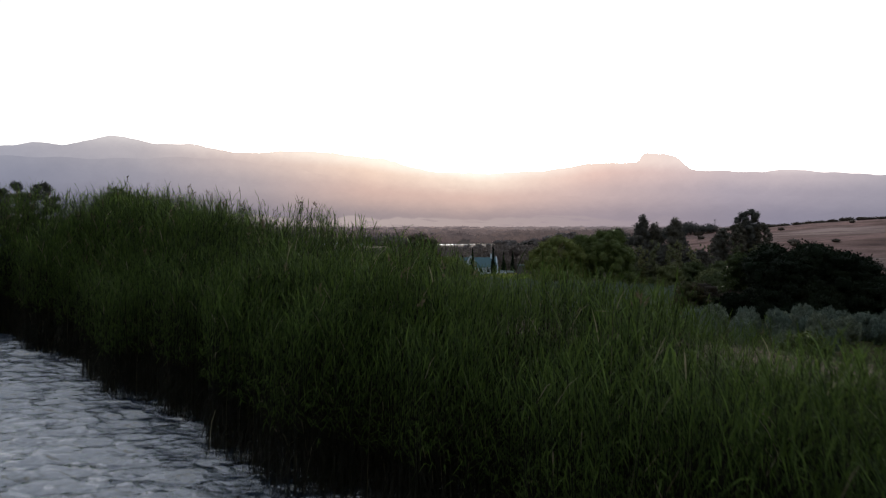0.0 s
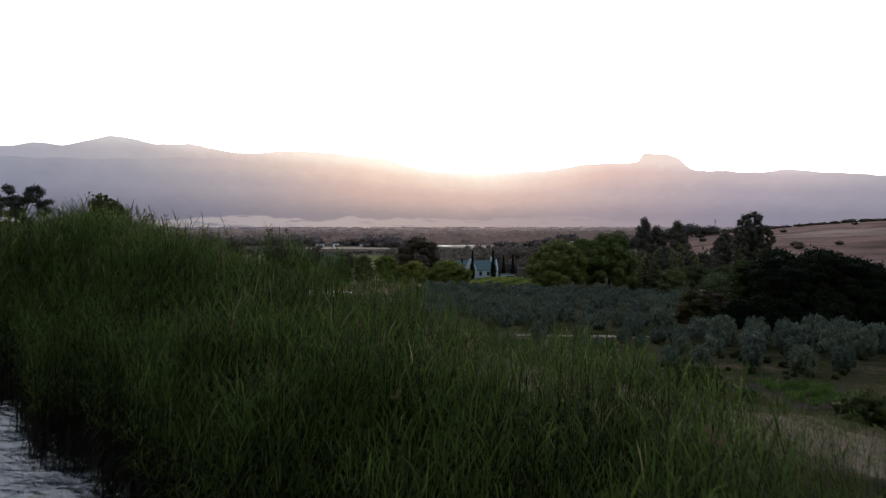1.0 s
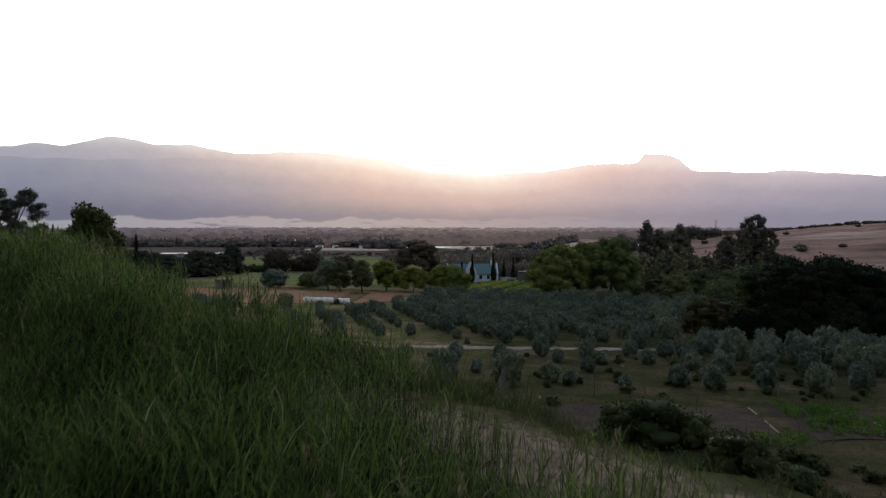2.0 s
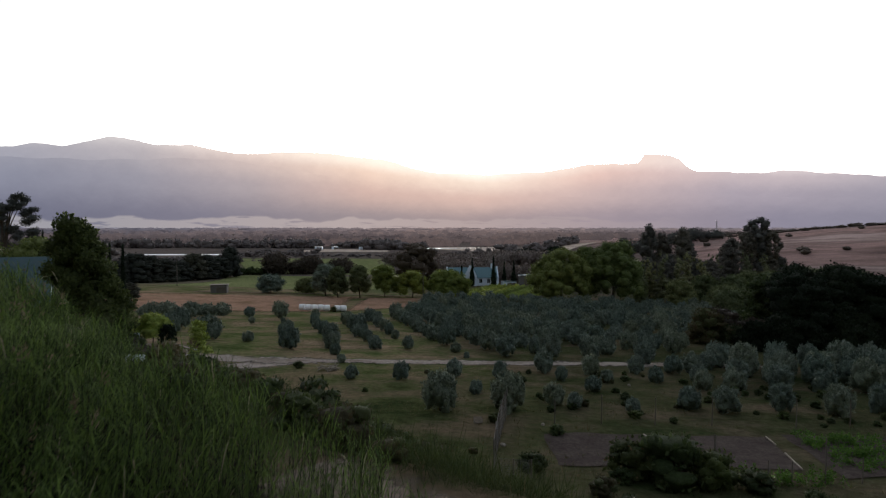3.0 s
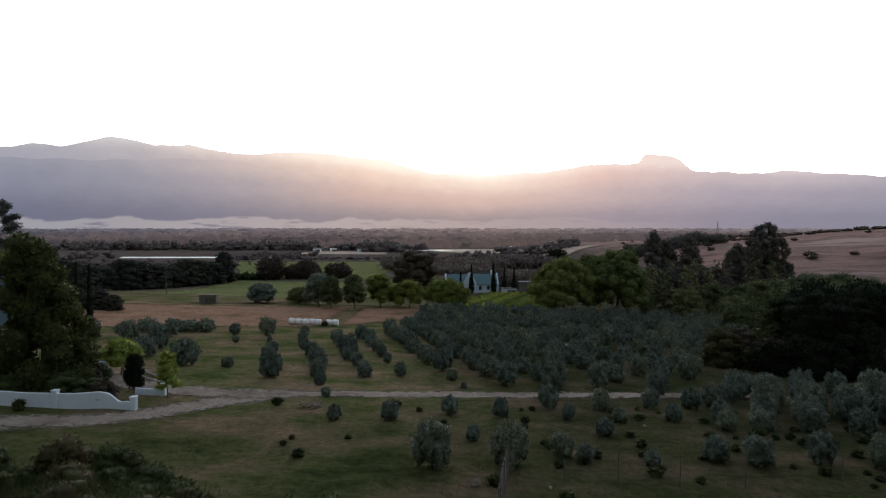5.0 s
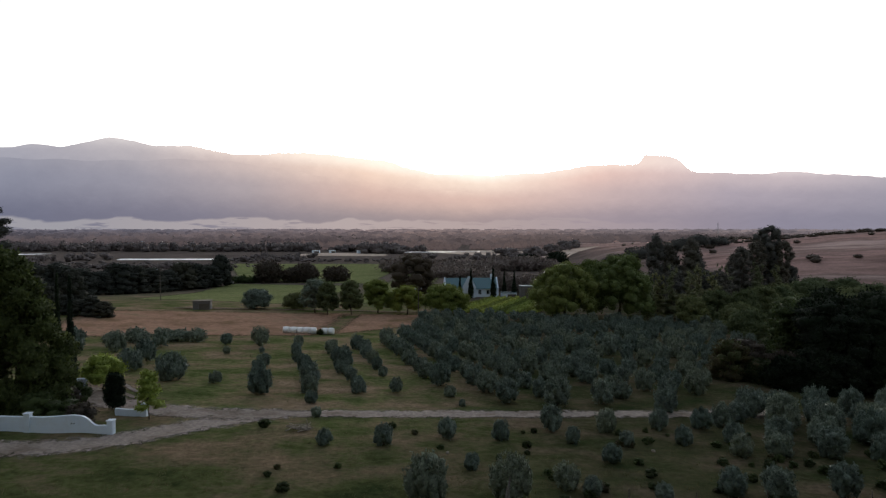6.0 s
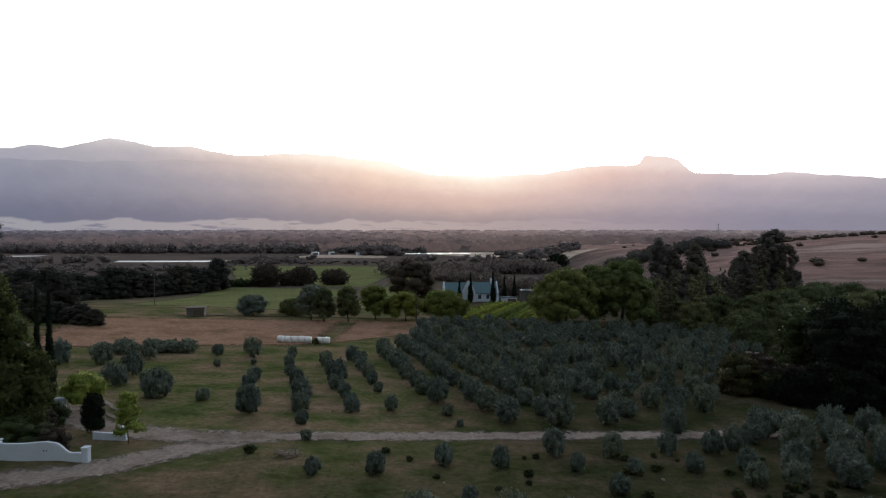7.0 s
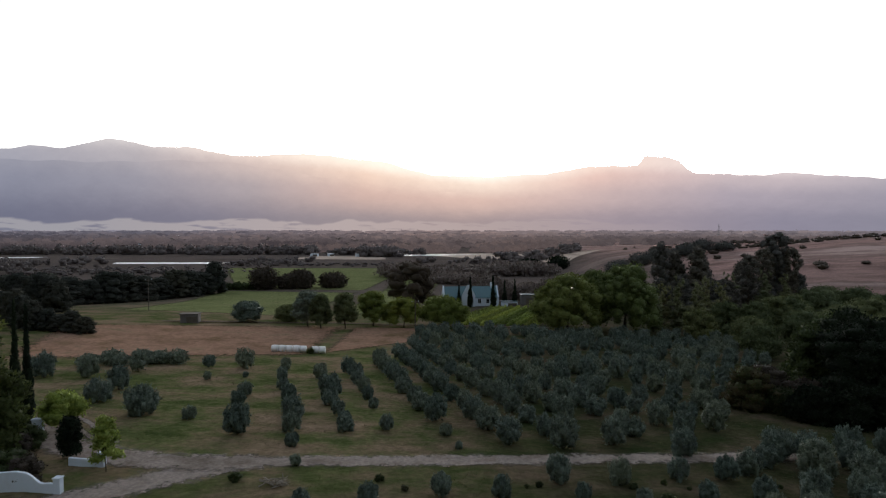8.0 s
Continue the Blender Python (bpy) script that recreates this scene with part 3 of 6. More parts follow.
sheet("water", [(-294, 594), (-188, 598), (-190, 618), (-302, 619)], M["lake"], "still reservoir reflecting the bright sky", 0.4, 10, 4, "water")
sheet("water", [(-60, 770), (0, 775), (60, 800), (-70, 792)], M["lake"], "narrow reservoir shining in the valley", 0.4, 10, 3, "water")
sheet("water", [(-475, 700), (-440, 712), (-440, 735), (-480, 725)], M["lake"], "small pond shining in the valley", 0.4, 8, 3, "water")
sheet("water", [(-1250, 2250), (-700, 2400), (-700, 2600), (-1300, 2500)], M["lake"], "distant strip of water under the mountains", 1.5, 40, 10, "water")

# the dam's water, in front of the reeds
def waves(x, y):
    """Short wind waves running in from the open water."""
    z = x * 0 + 8.0
    rw = np.random.default_rng(3)
    for k in range(11):
        turn, length = radians(106 + rw.normal() * 17), 0.26 * 1.15 ** k
        p = 2 * math.pi / length
        z = z + 0.033 * length * np.sin((x * math.cos(turn) + y * math.sin(turn)) * p + rw.random() * 6.3)
    return z


wx = spread([(-140, -34, 6), (-30, 2, 0.16), (2, 70, 4)])
wy = spread([(-90, 6, 5), (6, 30, 0.085), (34, 110, 5)])
wv, wf = lattice(wx, wy, waves)
keep = shore(wv[:, 0], wv[:, 1])[wf].min(1) < 4.5
thing("water", "dark rippled dam water reflecting the pale sky", "water", kind="structure", data=quads("water", wv, wf[keep], M["pond"], True))


# ---- distance ----
def skyline(q):
    """Slope up to the ridge against the bearing (sideways over ahead)."""
    tops = [0.114, 0.122, 0.126, 0.123, 0.132, 0.134, 0.127, 0.126, 0.117, 0.111, 0.113, 0.113, 0.109, 0.104, 0.090, 0.081, 0.080, 0.081, 0.083, 0.091, 0.096, 0.098, 0.095, 0.085, 0.083, 0.083, 0.086, 0.083, 0.079, 0.078]
    at = (q + 0.75) / 0.05
    e = np.interp(at, np.arange(len(tops)), tops)
    e = e + 0.005 * np.exp(-((q + 0.635) / 0.022) ** 2) + 0.006 * np.exp(-((q + 0.525) / 0.028) ** 2) + 0.003 * np.exp(-((q + 0.235) / 0.03) ** 2)
    e = e + 0.0145 * ease(0.305, 0.318, q) * (1 - ease(0.365, 0.395, q))
    return e + 0.0009 * np.sin(q * 61) + 0.0005 * np.sin(q * 143 + 1) + 0.0002 * np.sin(q * 310)


def front_line(q):
    e = 0.105 + 0.002 * np.sin(q * 17 + 1) + 0.0012 * np.sin(q * 71) - 0.06 * ease(-0.45, 0.15, q)
    return np.minimum(e, skyline(q) - 0.006)


def mountain(name, profile, foot, ridge, material, label):
    q = np.tan(np.radians(np.linspace(-52, 52, 520)))
    steps = np.concatenate([np.linspace(0, 1, 26), [1.06]])
    v = []
    for k in steps:
        r = foot + (ridge - foot) * k
        ahead = r / np.sqrt(1 + q * q)
        top = profile(np.clip(q, -0.8, 0.8)) * ridge / np.sqrt(1 + q * q) + 17
        rise = (0.30 * k + 0.70 * k ** 2.2) if k <= 1 else 0.8
        spur = 26 * math.sin(math.pi * min(k, 1)) * (np.sin(q * 40 + 3 * k) + 0.6 * np.sin(q * 97 - 4 * k))
        v.append(np.stack([q * ahead, ahead, -14 + (top + 14) * rise + spur * 0.5], 1))
    v = np.concatenate(v)
    n = len(q)
    i = (np.arange(len(steps) - 1)[:, None] * n + np.arange(n - 1)).ravel()
    level = np.convolve(np.pad(skyline(np.clip(q, -0.8, 0.8)), 30, "edge"), np.ones(61) / 61, "valid")
    rise = (v[:, 2] - 10) / np.hypot(v[:, 0], v[:, 1]) / np.tile(level, len(steps))
    thing(name, label, "mountain", kind="structure", data=quads(name, v, np.stack([i, i + 1, i + n + 1, i + n], 1), material, True, rise))


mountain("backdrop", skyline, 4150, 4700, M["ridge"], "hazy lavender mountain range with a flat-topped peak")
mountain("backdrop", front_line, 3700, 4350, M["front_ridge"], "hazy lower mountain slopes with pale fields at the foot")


# ---- plants ----
def leaves(rng, lobes, count, length, width, shell=0.55, droop=0.0):
    """Many small leaf blades spread through lobes (centre, radii): arrays of vertices and quads."""
    lobes = [(np.array(c, float), np.array(r, float)) for c, r in lobes]
    share = np.array([np.prod(r) ** 0.67 for _, r in lobes])
    pick = rng.choice(len(lobes), count, p=share / share.sum())
    c = np.stack([lobes[i][0] for i in pick])
    r = np.stack([lobes[i][1] for i in pick])
    d = rng.normal(size=(count, 3))
    d /= np.linalg.norm(d, axis=1, keepdims=True)
    rad = (shell + (1 - shell) * rng.random((count, 1)) ** 0.7) * (0.88 + 0.3 * rng.random((count, 1)) ** 3)
    p = c + d * r * rad
    # most leaves lie like shingles on their lobe, a fifth stick out of it
    face = d + rng.normal(size=(count, 3)) * 0.38
    face /= np.linalg.norm(face, axis=1, keepdims=True)
    axis = rng.normal(size=(count, 3)) * 0.8 + np.array([0, 0, 0.35 - droop])
    axis -= face * (axis * face).sum(1, keepdims=True)
    axis += d * np.where(rng.random((count, 1)) < 0.2, 1.6, 0.3)
    axis /= np.linalg.norm(axis, axis=1, keepdims=True)
    side = np.cross(axis, face)
    side /= np.linalg.norm(side, axis=1, keepdims=True) + 1e-6
    k = (0.6 + 0.8 * rng.random((count, 1)))
    a, w = axis * length * k, side * width * k * 0.5
    v = np.stack([p, p + a * 0.45 + w, p + a, p + a * 0.5 - w], 1).reshape(-1, 3)
    return v, np.arange(count * 4).reshape(-1, 4)


def quad_ball(cuts):
    """A unit ball of quads: a cube cut into squares and blown up."""
    seen, verts, faces = {}, [], []
    for axis in range(3):
        for sign in (-1, 1):
            for i in range(cuts):
                for j in range(cuts):
                    face = []
                    for a, b in ((i, j), (i + 1, j), (i + 1, j + 1), (i, j + 1)):
                        c = [0, 0, 0]
                        c[axis], c[(axis + 1) % 3], c[(axis + 2) % 3] = sign * cuts, 2 * a - cuts, 2 * b - cuts
                        if tuple(c) not in seen:
                            seen[tuple(c)] = len(verts)
                            verts.append(Vector(c).normalized())
                        face.append(seen[tuple(c)])
                    faces.append(face[::sign])
    return np.array(verts), np.array(faces)


BALLS = {k: quad_ball(k) for k in (2, 3, 4)}


def clumps(rng, lobes, swell=0.72, cuts=3, rough=0.17):
    """The closed inner mass of a crown: one lumpy ball for each lobe."""
    bv, bf = BALLS[cuts]
    vs, fs, n = [], [], 0
    for c, r in lobes:
        a, b, d = rng.random(3) * 6.3
        rough = min(rough, 0.5 / max(r))
        lump = 1 + rough * (np.sin(4.5 * bv[:, 0] + a) + np.sin(4.1 * bv[:, 1] + b) + np.sin(5.2 * bv[:, 2] + d))
        vs.append(np.array(c) + bv * np.array(r) * (lump * swell)[:, None])
        fs.append(bf + n)
        n += len(bv)
    return np.concatenate(vs), np.concatenate(fs)


def joined(*pieces):
    """Several (vertices, quads) in one."""
    n, vs, fs = 0, [], []
    for v, f in pieces:
        vs.append(v)
        fs.append(f + n)
        n += len(v)
    return np.concatenate(vs), np.concatenate(fs)


def lobed(rng, count, size, low, high, lobe=0.45, top_narrow=0.3):
    """Lobes for an uneven crown: size is its radius; low and high its heights."""
    out = []
    count, lobe = int(count * 1.8), lobe * 0.82
    for i in range(count):
        h = (i + rng.random()) / count
        w = 2 * math.pi * (i * 0.618 + rng.random() * 0.2)
        wide = size * (1 - lobe) * math.sqrt(max(0.02, 1 - (abs(h - 0.42) / 0.62) ** 2)) * (1 - top_narrow * h)
        rr = size * lobe * (0.75 + 0.5 * rng.random())
        out.append(((math.cos(w) * wide * (0.5 + 0.5 * rng.random()), math.sin(w) * wide * (0.5 + 0.5 * rng.random()), low + rr * 0.6 + (high - low - rr * 1.3) * h), (rr, rr, rr * 0.95)))
    reach = float(np.percentile([math.hypot(c[0], c[1]) + r[0] for c, r in out], 55)) / size
    return [((c[0] / reach, c[1] / reach, c[2]), (r[0] / reach, r[1] / reach, r[2])) for c, r in out]


def plant(name, label, category, lobes, count, length, width, material, rng, trunk=None, bark="bark", group="", shell=0.55, trunks=1, droop=0.0, sway=0.06, core=None, swell=0.70, cuts=3, bare=0):
    """A tree or shrub at the origin: a tapered trunk with limbs, and a crown of leaves."""
    ob = thing(name, label, category, group=group)
    if trunk:
        g = Geo()
        for k in range(trunks):
            off = Vector((rng.normal() * 0.25, rng.normal() * 0.25, 0)) * (k > 0)
            height, thick = trunk
            bend = Vector((rng.normal() * sway, rng.normal() * sway, 0)) * height
            mid, top = off + bend * 0.6 + Vector((0, 0, height * 0.55)), off * 1.5 + bend + Vector((0, 0, height))
            tube(g, [off + Vector((0, 0, -0.3)), off + Vector((0, 0, height * 0.12)), mid, top], [thick * 1.35, thick, thick * 0.8, thick * 0.4])
            for c, r in lobes[:: max(1, len(lobes) // 9)]:
                e = Vector(c)
                tube(g, [mid, mid.lerp(e, 0.5) + Vector((0, 0, 0.06 * height)), e], [thick * 0.5, thick * 0.33, thick * 0.12], 5)
        part("trunk", g, M[bark], ob, smooth=True)
    v, f = joined(clumps(rng, lobes[:core], swell, cuts), leaves(rng, lobes[bare:], count, length, width, max(shell, 0.72), droop))
    part("crown", quads("crown", v, f, M[material], True), M[material], ob)
    return ob


def stand(ob, x, y, size=1.0, turn=0.0, tall=1.0, sink=0.05):
    """The pose of a plant standing on the ground."""
    return pose(x, y, float(ground(x, y)) - sink, 0, 0, turn) @ Matrix.Diagonal((size, size, size * tall, 1))


def plant_all(protos, spots, rng):
    """Stands the plants at (x, y, width) spots; each prototype is used first, then copied."""
    used = set()
    for i, (x, y, w) in enumerate(spots):
        base, width = protos[int(rng.integers(len(protos)))] if i >= len(protos) else protos[i]
        k = w / width
        m = stand(base, x, y, k, rng.random() * 360, 0.9 + 0.25 * rng.random())
        if base.name not in used:
            used.add(base.name)
            base.matrix_basis = m
        else:
            copy_thing(base, m @ Matrix.Diagonal((1 / base.scale[0], 1 / base.scale[1], 1 / base.scale[2], 1)))


# ---- reeds on the dam wall ----
def reed_bed():
    """Thousands of reeds: flat stems with long arching leaves, in one mesh."""
    rng = np.random.default_rng(11)

    def ribbon(path, widths, side):
        """A pointed blade along path (k, 3): 2 vertices a step."""
        return np.stack([path - side * widths[:, None] * 0.5, path + side * widths[:, None] * 0.5], 1).reshape(-1, 3)

    protos = []
    for _ in range(36):
        sets = {"leaf": ([], []), "stem": ([], [])}
        lean = rng.normal(size=2) * 0.05 + np.array([0.05, 0.01])
        wind = np.array([0.12, 0.0, 0.0])
        h = np.linspace(0, 1, 4)
        stem = np.stack([lean[0] * h ** 2, lean[1] * h ** 2, h], 1)

        def blade(kind, path, widths, side):
            vs, fs = sets[kind]
            n = sum(len(q) for q in vs)
            vs.append(ribbon(path, np.asarray(widths), side))
            fs.append(np.array([(n + 2 * i, n + 2 * i + 1, n + 2 * i + 3, n + 2 * i + 2) for i in range(len(path) - 1)]))

        blade("stem", stem, [0.0045, 0.004, 0.003, 0.0012], np.array([0.9, 0.43, 0.0]))
        for j in range(13):
            green = j >= 4
            at = 0.46 + 0.52 * (j - 4 + rng.random()) / 9 if green else 0.08 + 0.42 * (j + rng.random()) / 4
            w = j * 2.4 + rng.normal() * 0.5
            out = np.array([math.cos(w), math.sin(w), 0.0])
            root = np.array([lean[0] * at ** 2, lean[1] * at ** 2, at])
            length = (0.11 + 0.06 * rng.random()) * (1.15 - 0.35 * at)
            rise = (1.1 + 0.5 * rng.random() if at > 0.7 else 0.75 + 0.6 * rng.random()) if green else 0.35 * rng.random()
            t = np.array([0, 0.5, 1.0])[:, None]
            sag = (0.5 + 0.7 * rng.random()) * (1.25 - at * 0.6) + (0 if green else 0.4)
            path = root + length * ((out * 0.7 + wind) * t + np.array([0, 0, 1.0]) * (rise * t - sag * t ** 2))
            side = np.cross(out, (0, 0, 1.0)) + np.array([0, 0, rng.normal() * 0.3])
            blade("leaf" if green else "stem", path, [0.0038, 0.0056, 0.0005], side / np.linalg.norm(side))
        protos.append({k: (np.concatenate(v), np.concatenate(f)) for k, (v, f) in sets.items()})

    spots = []
    n = 135000
    s = rng.random(n) * 33 - 21.5
    u = rng.random(n) * 76 - 14
    root2 = math.sqrt(2)
    x = (s * root2 + 9.2 - u * root2) / 2
    y = x + u * root2
    s = shore(x, y)
    edge = 8.1 + 0.6 * np.sin(u * 0.5) + 0.5 * np.sin(u * 1.7) + 0.7 * np.exp(-((u - 10.5) / 3.5) ** 2)
    tall = 0.8 * ease(25, 33, u) + 0.08 + 0.45 * ease(13, 18, u) * np.exp(-((s - 7.5) / 1.0) ** 2) + np.interp(s, [0, 3, 5, 7, 8, 9], [3.6, 4.1, 3.75, 2.7, 1.8, 1.2]) + ease(6, 20, u) * np.interp(s, [0, 5, 7, 8, 9], [0.2, 0.4, 0.65, 0.9, 0.9])
    tall = tall * (1 - 0.27 * (1 - ease(1, 8, u)) * ease(3.5, 6, s)) + 0.6 * np.exp(-((u - 11) / 4.5) ** 2) * ease(6, 7.5, s) - 0.2 * (1 - ease(-3, 9, u)) + 0.22 * np.sin(s * 0.9 + u * 0.4) + 0.15 * np.sin(u * 1.1 - s)
    keep = (s > 1.2) & (s < edge) & (rng.random(n) < (0.45 + 0.55 * (1 - ease(34, 48, u))) * (1 - 0.3 * ease(2, 4, s)))
    tall = tall * (1 + 0.10 * rolling(x * 2.6, y * 2.6) + 0.07 * rolling(x * 6 + 2, y * 6))
    x, y, tall = x[keep], y[keep], tall[keep]
    z = np.maximum(ground(x, y), 7.6)
    got = {"leaf": ([], [], [0]), "stem": ([], [], [0])}
    plume_v, plume_f, pk = [], [], 0
    order = rng.integers(len(protos), size=len(x))
    size = tall * (0.89 + 0.15 * rng.random(len(x)))
    turn = rng.normal(size=len(x)) * 0.7 + 1.2 * rolling(x * 1.9 + 5, y * 1.9)
    for i in range(len(x)):
        c, sn = math.cos(turn[i]), math.sin(turn[i])
        for kind, (pv, pf) in protos[order[i]].items():
            vs, fs, k = got[kind]
            q = pv * size[i]
            vs.append(np.stack([q[:, 0] * c - q[:, 1] * sn + x[i], q[:, 0] * sn + q[:, 1] * c + y[i], q[:, 2] + z[i]], 1))
            fs.append(pf + k[0])
            k[0] += len(pv)
        if order[i] == 0 and size[i] > 4.1:
            tip = got["stem"][0][-1][6:8].mean(0)
            m = 14
            d = rng.normal(size=(m, 3)) * (0.03, 0.03, 0.02)
            hgt = rng.random((m, 1)) * 0.32
            a = tip + np.array([0.06, 0.0, 1.0]) * hgt + d * (1.4 - 2.5 * hgt)
            e = a + np.array([0.03, 0.01, 0.09]) + d
            w = rng.normal(size=(m, 3)) * 0.012
            plume_v.append(np.stack([a, a * 0.5 + e * 0.5 + w, e, a * 0.5 + e * 0.5 - w], 1).reshape(-1, 3))
            plume_f.append(np.arange(m * 4).reshape(-1, 4) + pk)
            pk += m * 4
    green, brown = [(np.concatenate(v), np.concatenate(f)) for v, f, _ in got.values()]
    bed = thing("reed_bed", "dense green reeds with long arching leaves on the dam bank", "reeds", kind="stuff", data=quads("reed_bed", *green, M["reed"]))
    part("stems", quads("stems", *brown, M["sheath"]), M["sheath"], bed, "dark stems with withered lower leaves")["kind"] = "stuff"
    part("plumes", quads("plumes", np.concatenate(plume_v), np.concatenate(plume_f), M["plume"]), M["plume"], bed, "feathery tan seed heads")["kind"] = "stuff"


reed_bed()


# ---- olives ----
def olive_lobes(rng):
    """A rounded bushy crown close to the ground, with upright sprigs on top: 21 masses, then the sprigs."""
    tall = 2.3 + 0.35 * rng.random()
    lobes = [((0.0, 0.0, tall * 0.45), (1.1, 1.1, tall * 0.40))]
    for k in range(20):
        up, w = 1 - 1.85 * (k + 0.5) / 20, k * 2.4 + rng.normal() * 0.4
        d = math.sqrt(1 - up * up) * 0.98 * (0.85 + 0.25 * rng.random())
        r = 0.22 + 0.18 * rng.random()
        lobes.append(((math.cos(w) * d, math.sin(w) * d, tall * (0.46 + 0.36 * up)), (r, r, r * 1.5)))
    for k in range(22):
        w, d = k * 2.4 + rng.random(), 1.15 * math.sqrt(rng.random())
        h = 0.40 + 0.45 * math.sqrt(1 - (d / 1.25) ** 2)
        lobes.append(((math.cos(w) * d, math.sin(w) * d, tall * h + 0.2 * rng.random()), (0.2, 0.2, 0.24 + 0.32 * rng.random())))
    return lobes


OLIVE_MASSES = 21


def olive_protos(seed, kinds, count, leaf, cuts):
    rng = np.random.default_rng(seed)
    return [(plant("olive_tree", "bushy grey-green olive tree in rough orchard grass", "tree", olive_lobes(rng), count, leaf, leaf * 0.42, "olive", rng, (1.1, 0.09), group="olive trees", shell=0.8, droop=-1.2, core=OLIVE_MASSES, swell=0.82, cuts=cuts), 2.85) for _ in range(kinds)]


def far_grove(spots, seed):
    """The far rows of the grove, too close together to tell apart."""
    rng = np.random.default_rng(seed)
    kinds = []
    for _ in range(6):
        lobes = olive_lobes(rng)
        kinds.append(joined(clumps(rng, lobes[:OLIVE_MASSES], 0.84, 2), leaves(rng, lobes, 520, 0.34, 0.15, 0.8, -1.2)))
    vs, fs, n = [], [], 0
    for x, y, w in spots:
        v, f = kinds[int(rng.integers(6))]
        turn, k = rng.random() * 6.3, w / 2.85
        c, s = math.cos(turn), math.sin(turn)
        vs.append(np.stack([(v[:, 0] * c - v[:, 1] * s) * k + x, (v[:, 0] * s + v[:, 1] * c) * k + y, v[:, 2] * k * (0.9 + 0.25 * rng.random()) + float(ground(x, y)) - 0.05], 1))
        fs.append(f + n)
        n += len(v)
    thing("olive_grove", "far rows of grey-green olive trees", "trees", kind="stuff", data=quads("olive_grove", np.concatenate(vs), np.concatenate(fs), M["olive"], True))


rng = np.random.default_rng(21)
ROW_LEAN = -0.28
spots = []
# loose orchard to the west: four leaning rows, x at y = 97
for x0, ys, ws in ((-20.0, (94.2, 102.5, 107.5, 112, 124.4, 131.8), (3.2, 1.7, 2.2, 2.4, 1.1, 3.7)),
                   (-14.0, (84.5, 90.4, 95.8, 100.2, 104.5, 110, 116.3, 123, 131.9), (1.3, 1.7, 2.4, 3.0, 2.2, 2.3, 2.1, 2.0, 2.1)),
                   (-8.4, (96.3, 99.6, 103.2, 108, 112.4, 119, 125.6), (2.2, 1.9, 2.0, 2.4, 3.4, 2.2, 2.7)),
                   (-3.2, (97.3, 107, 111.8, 117.1, 122, 126, 131), (1.9, 1.5, 1.9, 2.5, 2.4, 2.6, 2.8))):
    for y, w in zip(ys, ws):
        spots.append((x0 + ROW_LEAN * (y - 97) + rng.normal() * 0.25, y, w))
spots += [(-55.7, 119.6, 4.1), (-49.9, 120.7, 3.4), (-40.3, 105.9, 3.7), (-41.3, 112.8, 3.4), (-32.4, 100.5, 4.3), (-26.3, 99.4, 1.9), (-36.0, 131.7, 2.4), (-32.5, 121.6, 1.4), (-45, 126, 3.0)]
# row before the road
spots += [(2.6, 78.6, 2.0), (7.6, 78.6, 1.9), (12.9, 82.5, 2.5), (14.2, 78.4, 1.6), (18.4, 82.8, 2.5), (19.0, 77.9, 1.6), (24.1, 84.2, 2.2), (24.7, 79.2, 1.9), (28.6, 84.6, 2.5), (31.5, 86.5, 2.6)]
# loose trees below the garden
spots += [(1.1, 62.9, 3.5), (6.9, 63.6, 3.4), (-8.2, 75.4, 1.6), (11.3, 66.5, 2.3), (12.9, 65.2, 1.6), (17.9, 64.9, 1.5), (23.3, 66.1, 2.3), (26.5, 65.9, 2.7), (31.8, 66.6, 2.5), (36.7, 66.1, 3.0), (4.5, 70.3, 1.5), (-3.0, 75.7, 2.0), (16.4, 73.1, 1.9), (41.5, 67.5, 2.8)]
# young block on the east side, between garden and road
for j, y in enumerate((75.6, 79.8, 83.8, 88, 92)):
    for i in range(9):
        x = 28.4 + i * 4.3 + 1.6 * (j % 2) + rng.normal() * 0.45
        if not (x < 34 + 3 * (y > 90) and y > 82):
            spots.append((x, y + rng.normal() * 0.6 + (x - 28) * 0.06, 2.2 + 0.9 * rng.random() + 0.8 * (x > 36)))
# the dense grove behind the road, planted in leaning rows
for i in range(22):
    for j in range(26):
        y = 92.5 + j * 4.9 + 1.6 * (i % 2) + rng.normal() * 0.5
        x = 3.0 + i * 5.6 + ROW_LEAN * (y - 97) + rng.normal() * 0.35
        left = np.interp(y, [93, 102, 119, 134, 160, 187, 205], [8.5, 0.6, -4.6, -9, -5, -3.0, 0])
        right = np.interp(y, [93, 101, 113, 125, 150, 185, 200], [28, 36, 43, 53, 66, 72, 72])
        if left <= x <= right and y < 195 and rng.random() < 0.95:
            spots.append((x, y, 2.5 + 1.0 * rng.random()))
spots += [(3.1, 96.1, 1.7), (4.4, 91.5, 0.9)]
plant_all(olive_protos(5, 5, 2800, 0.20, 3), [p for p in spots if p[1] < 92], rng)
plant_all(olive_protos(6, 5, 1700, 0.25, 2), [p for p in spots if 92 <= p[1] < 125], rng)
far = sorted([p for p in spots if p[1] >= 125], key=lambda p: p[1])
split = max(8, 296 - (len(spots) - len(far)))
plant_all(olive_protos(7, 4, 800, 0.32, 2), far[:split], rng)
far_grove(far[split:], 8)


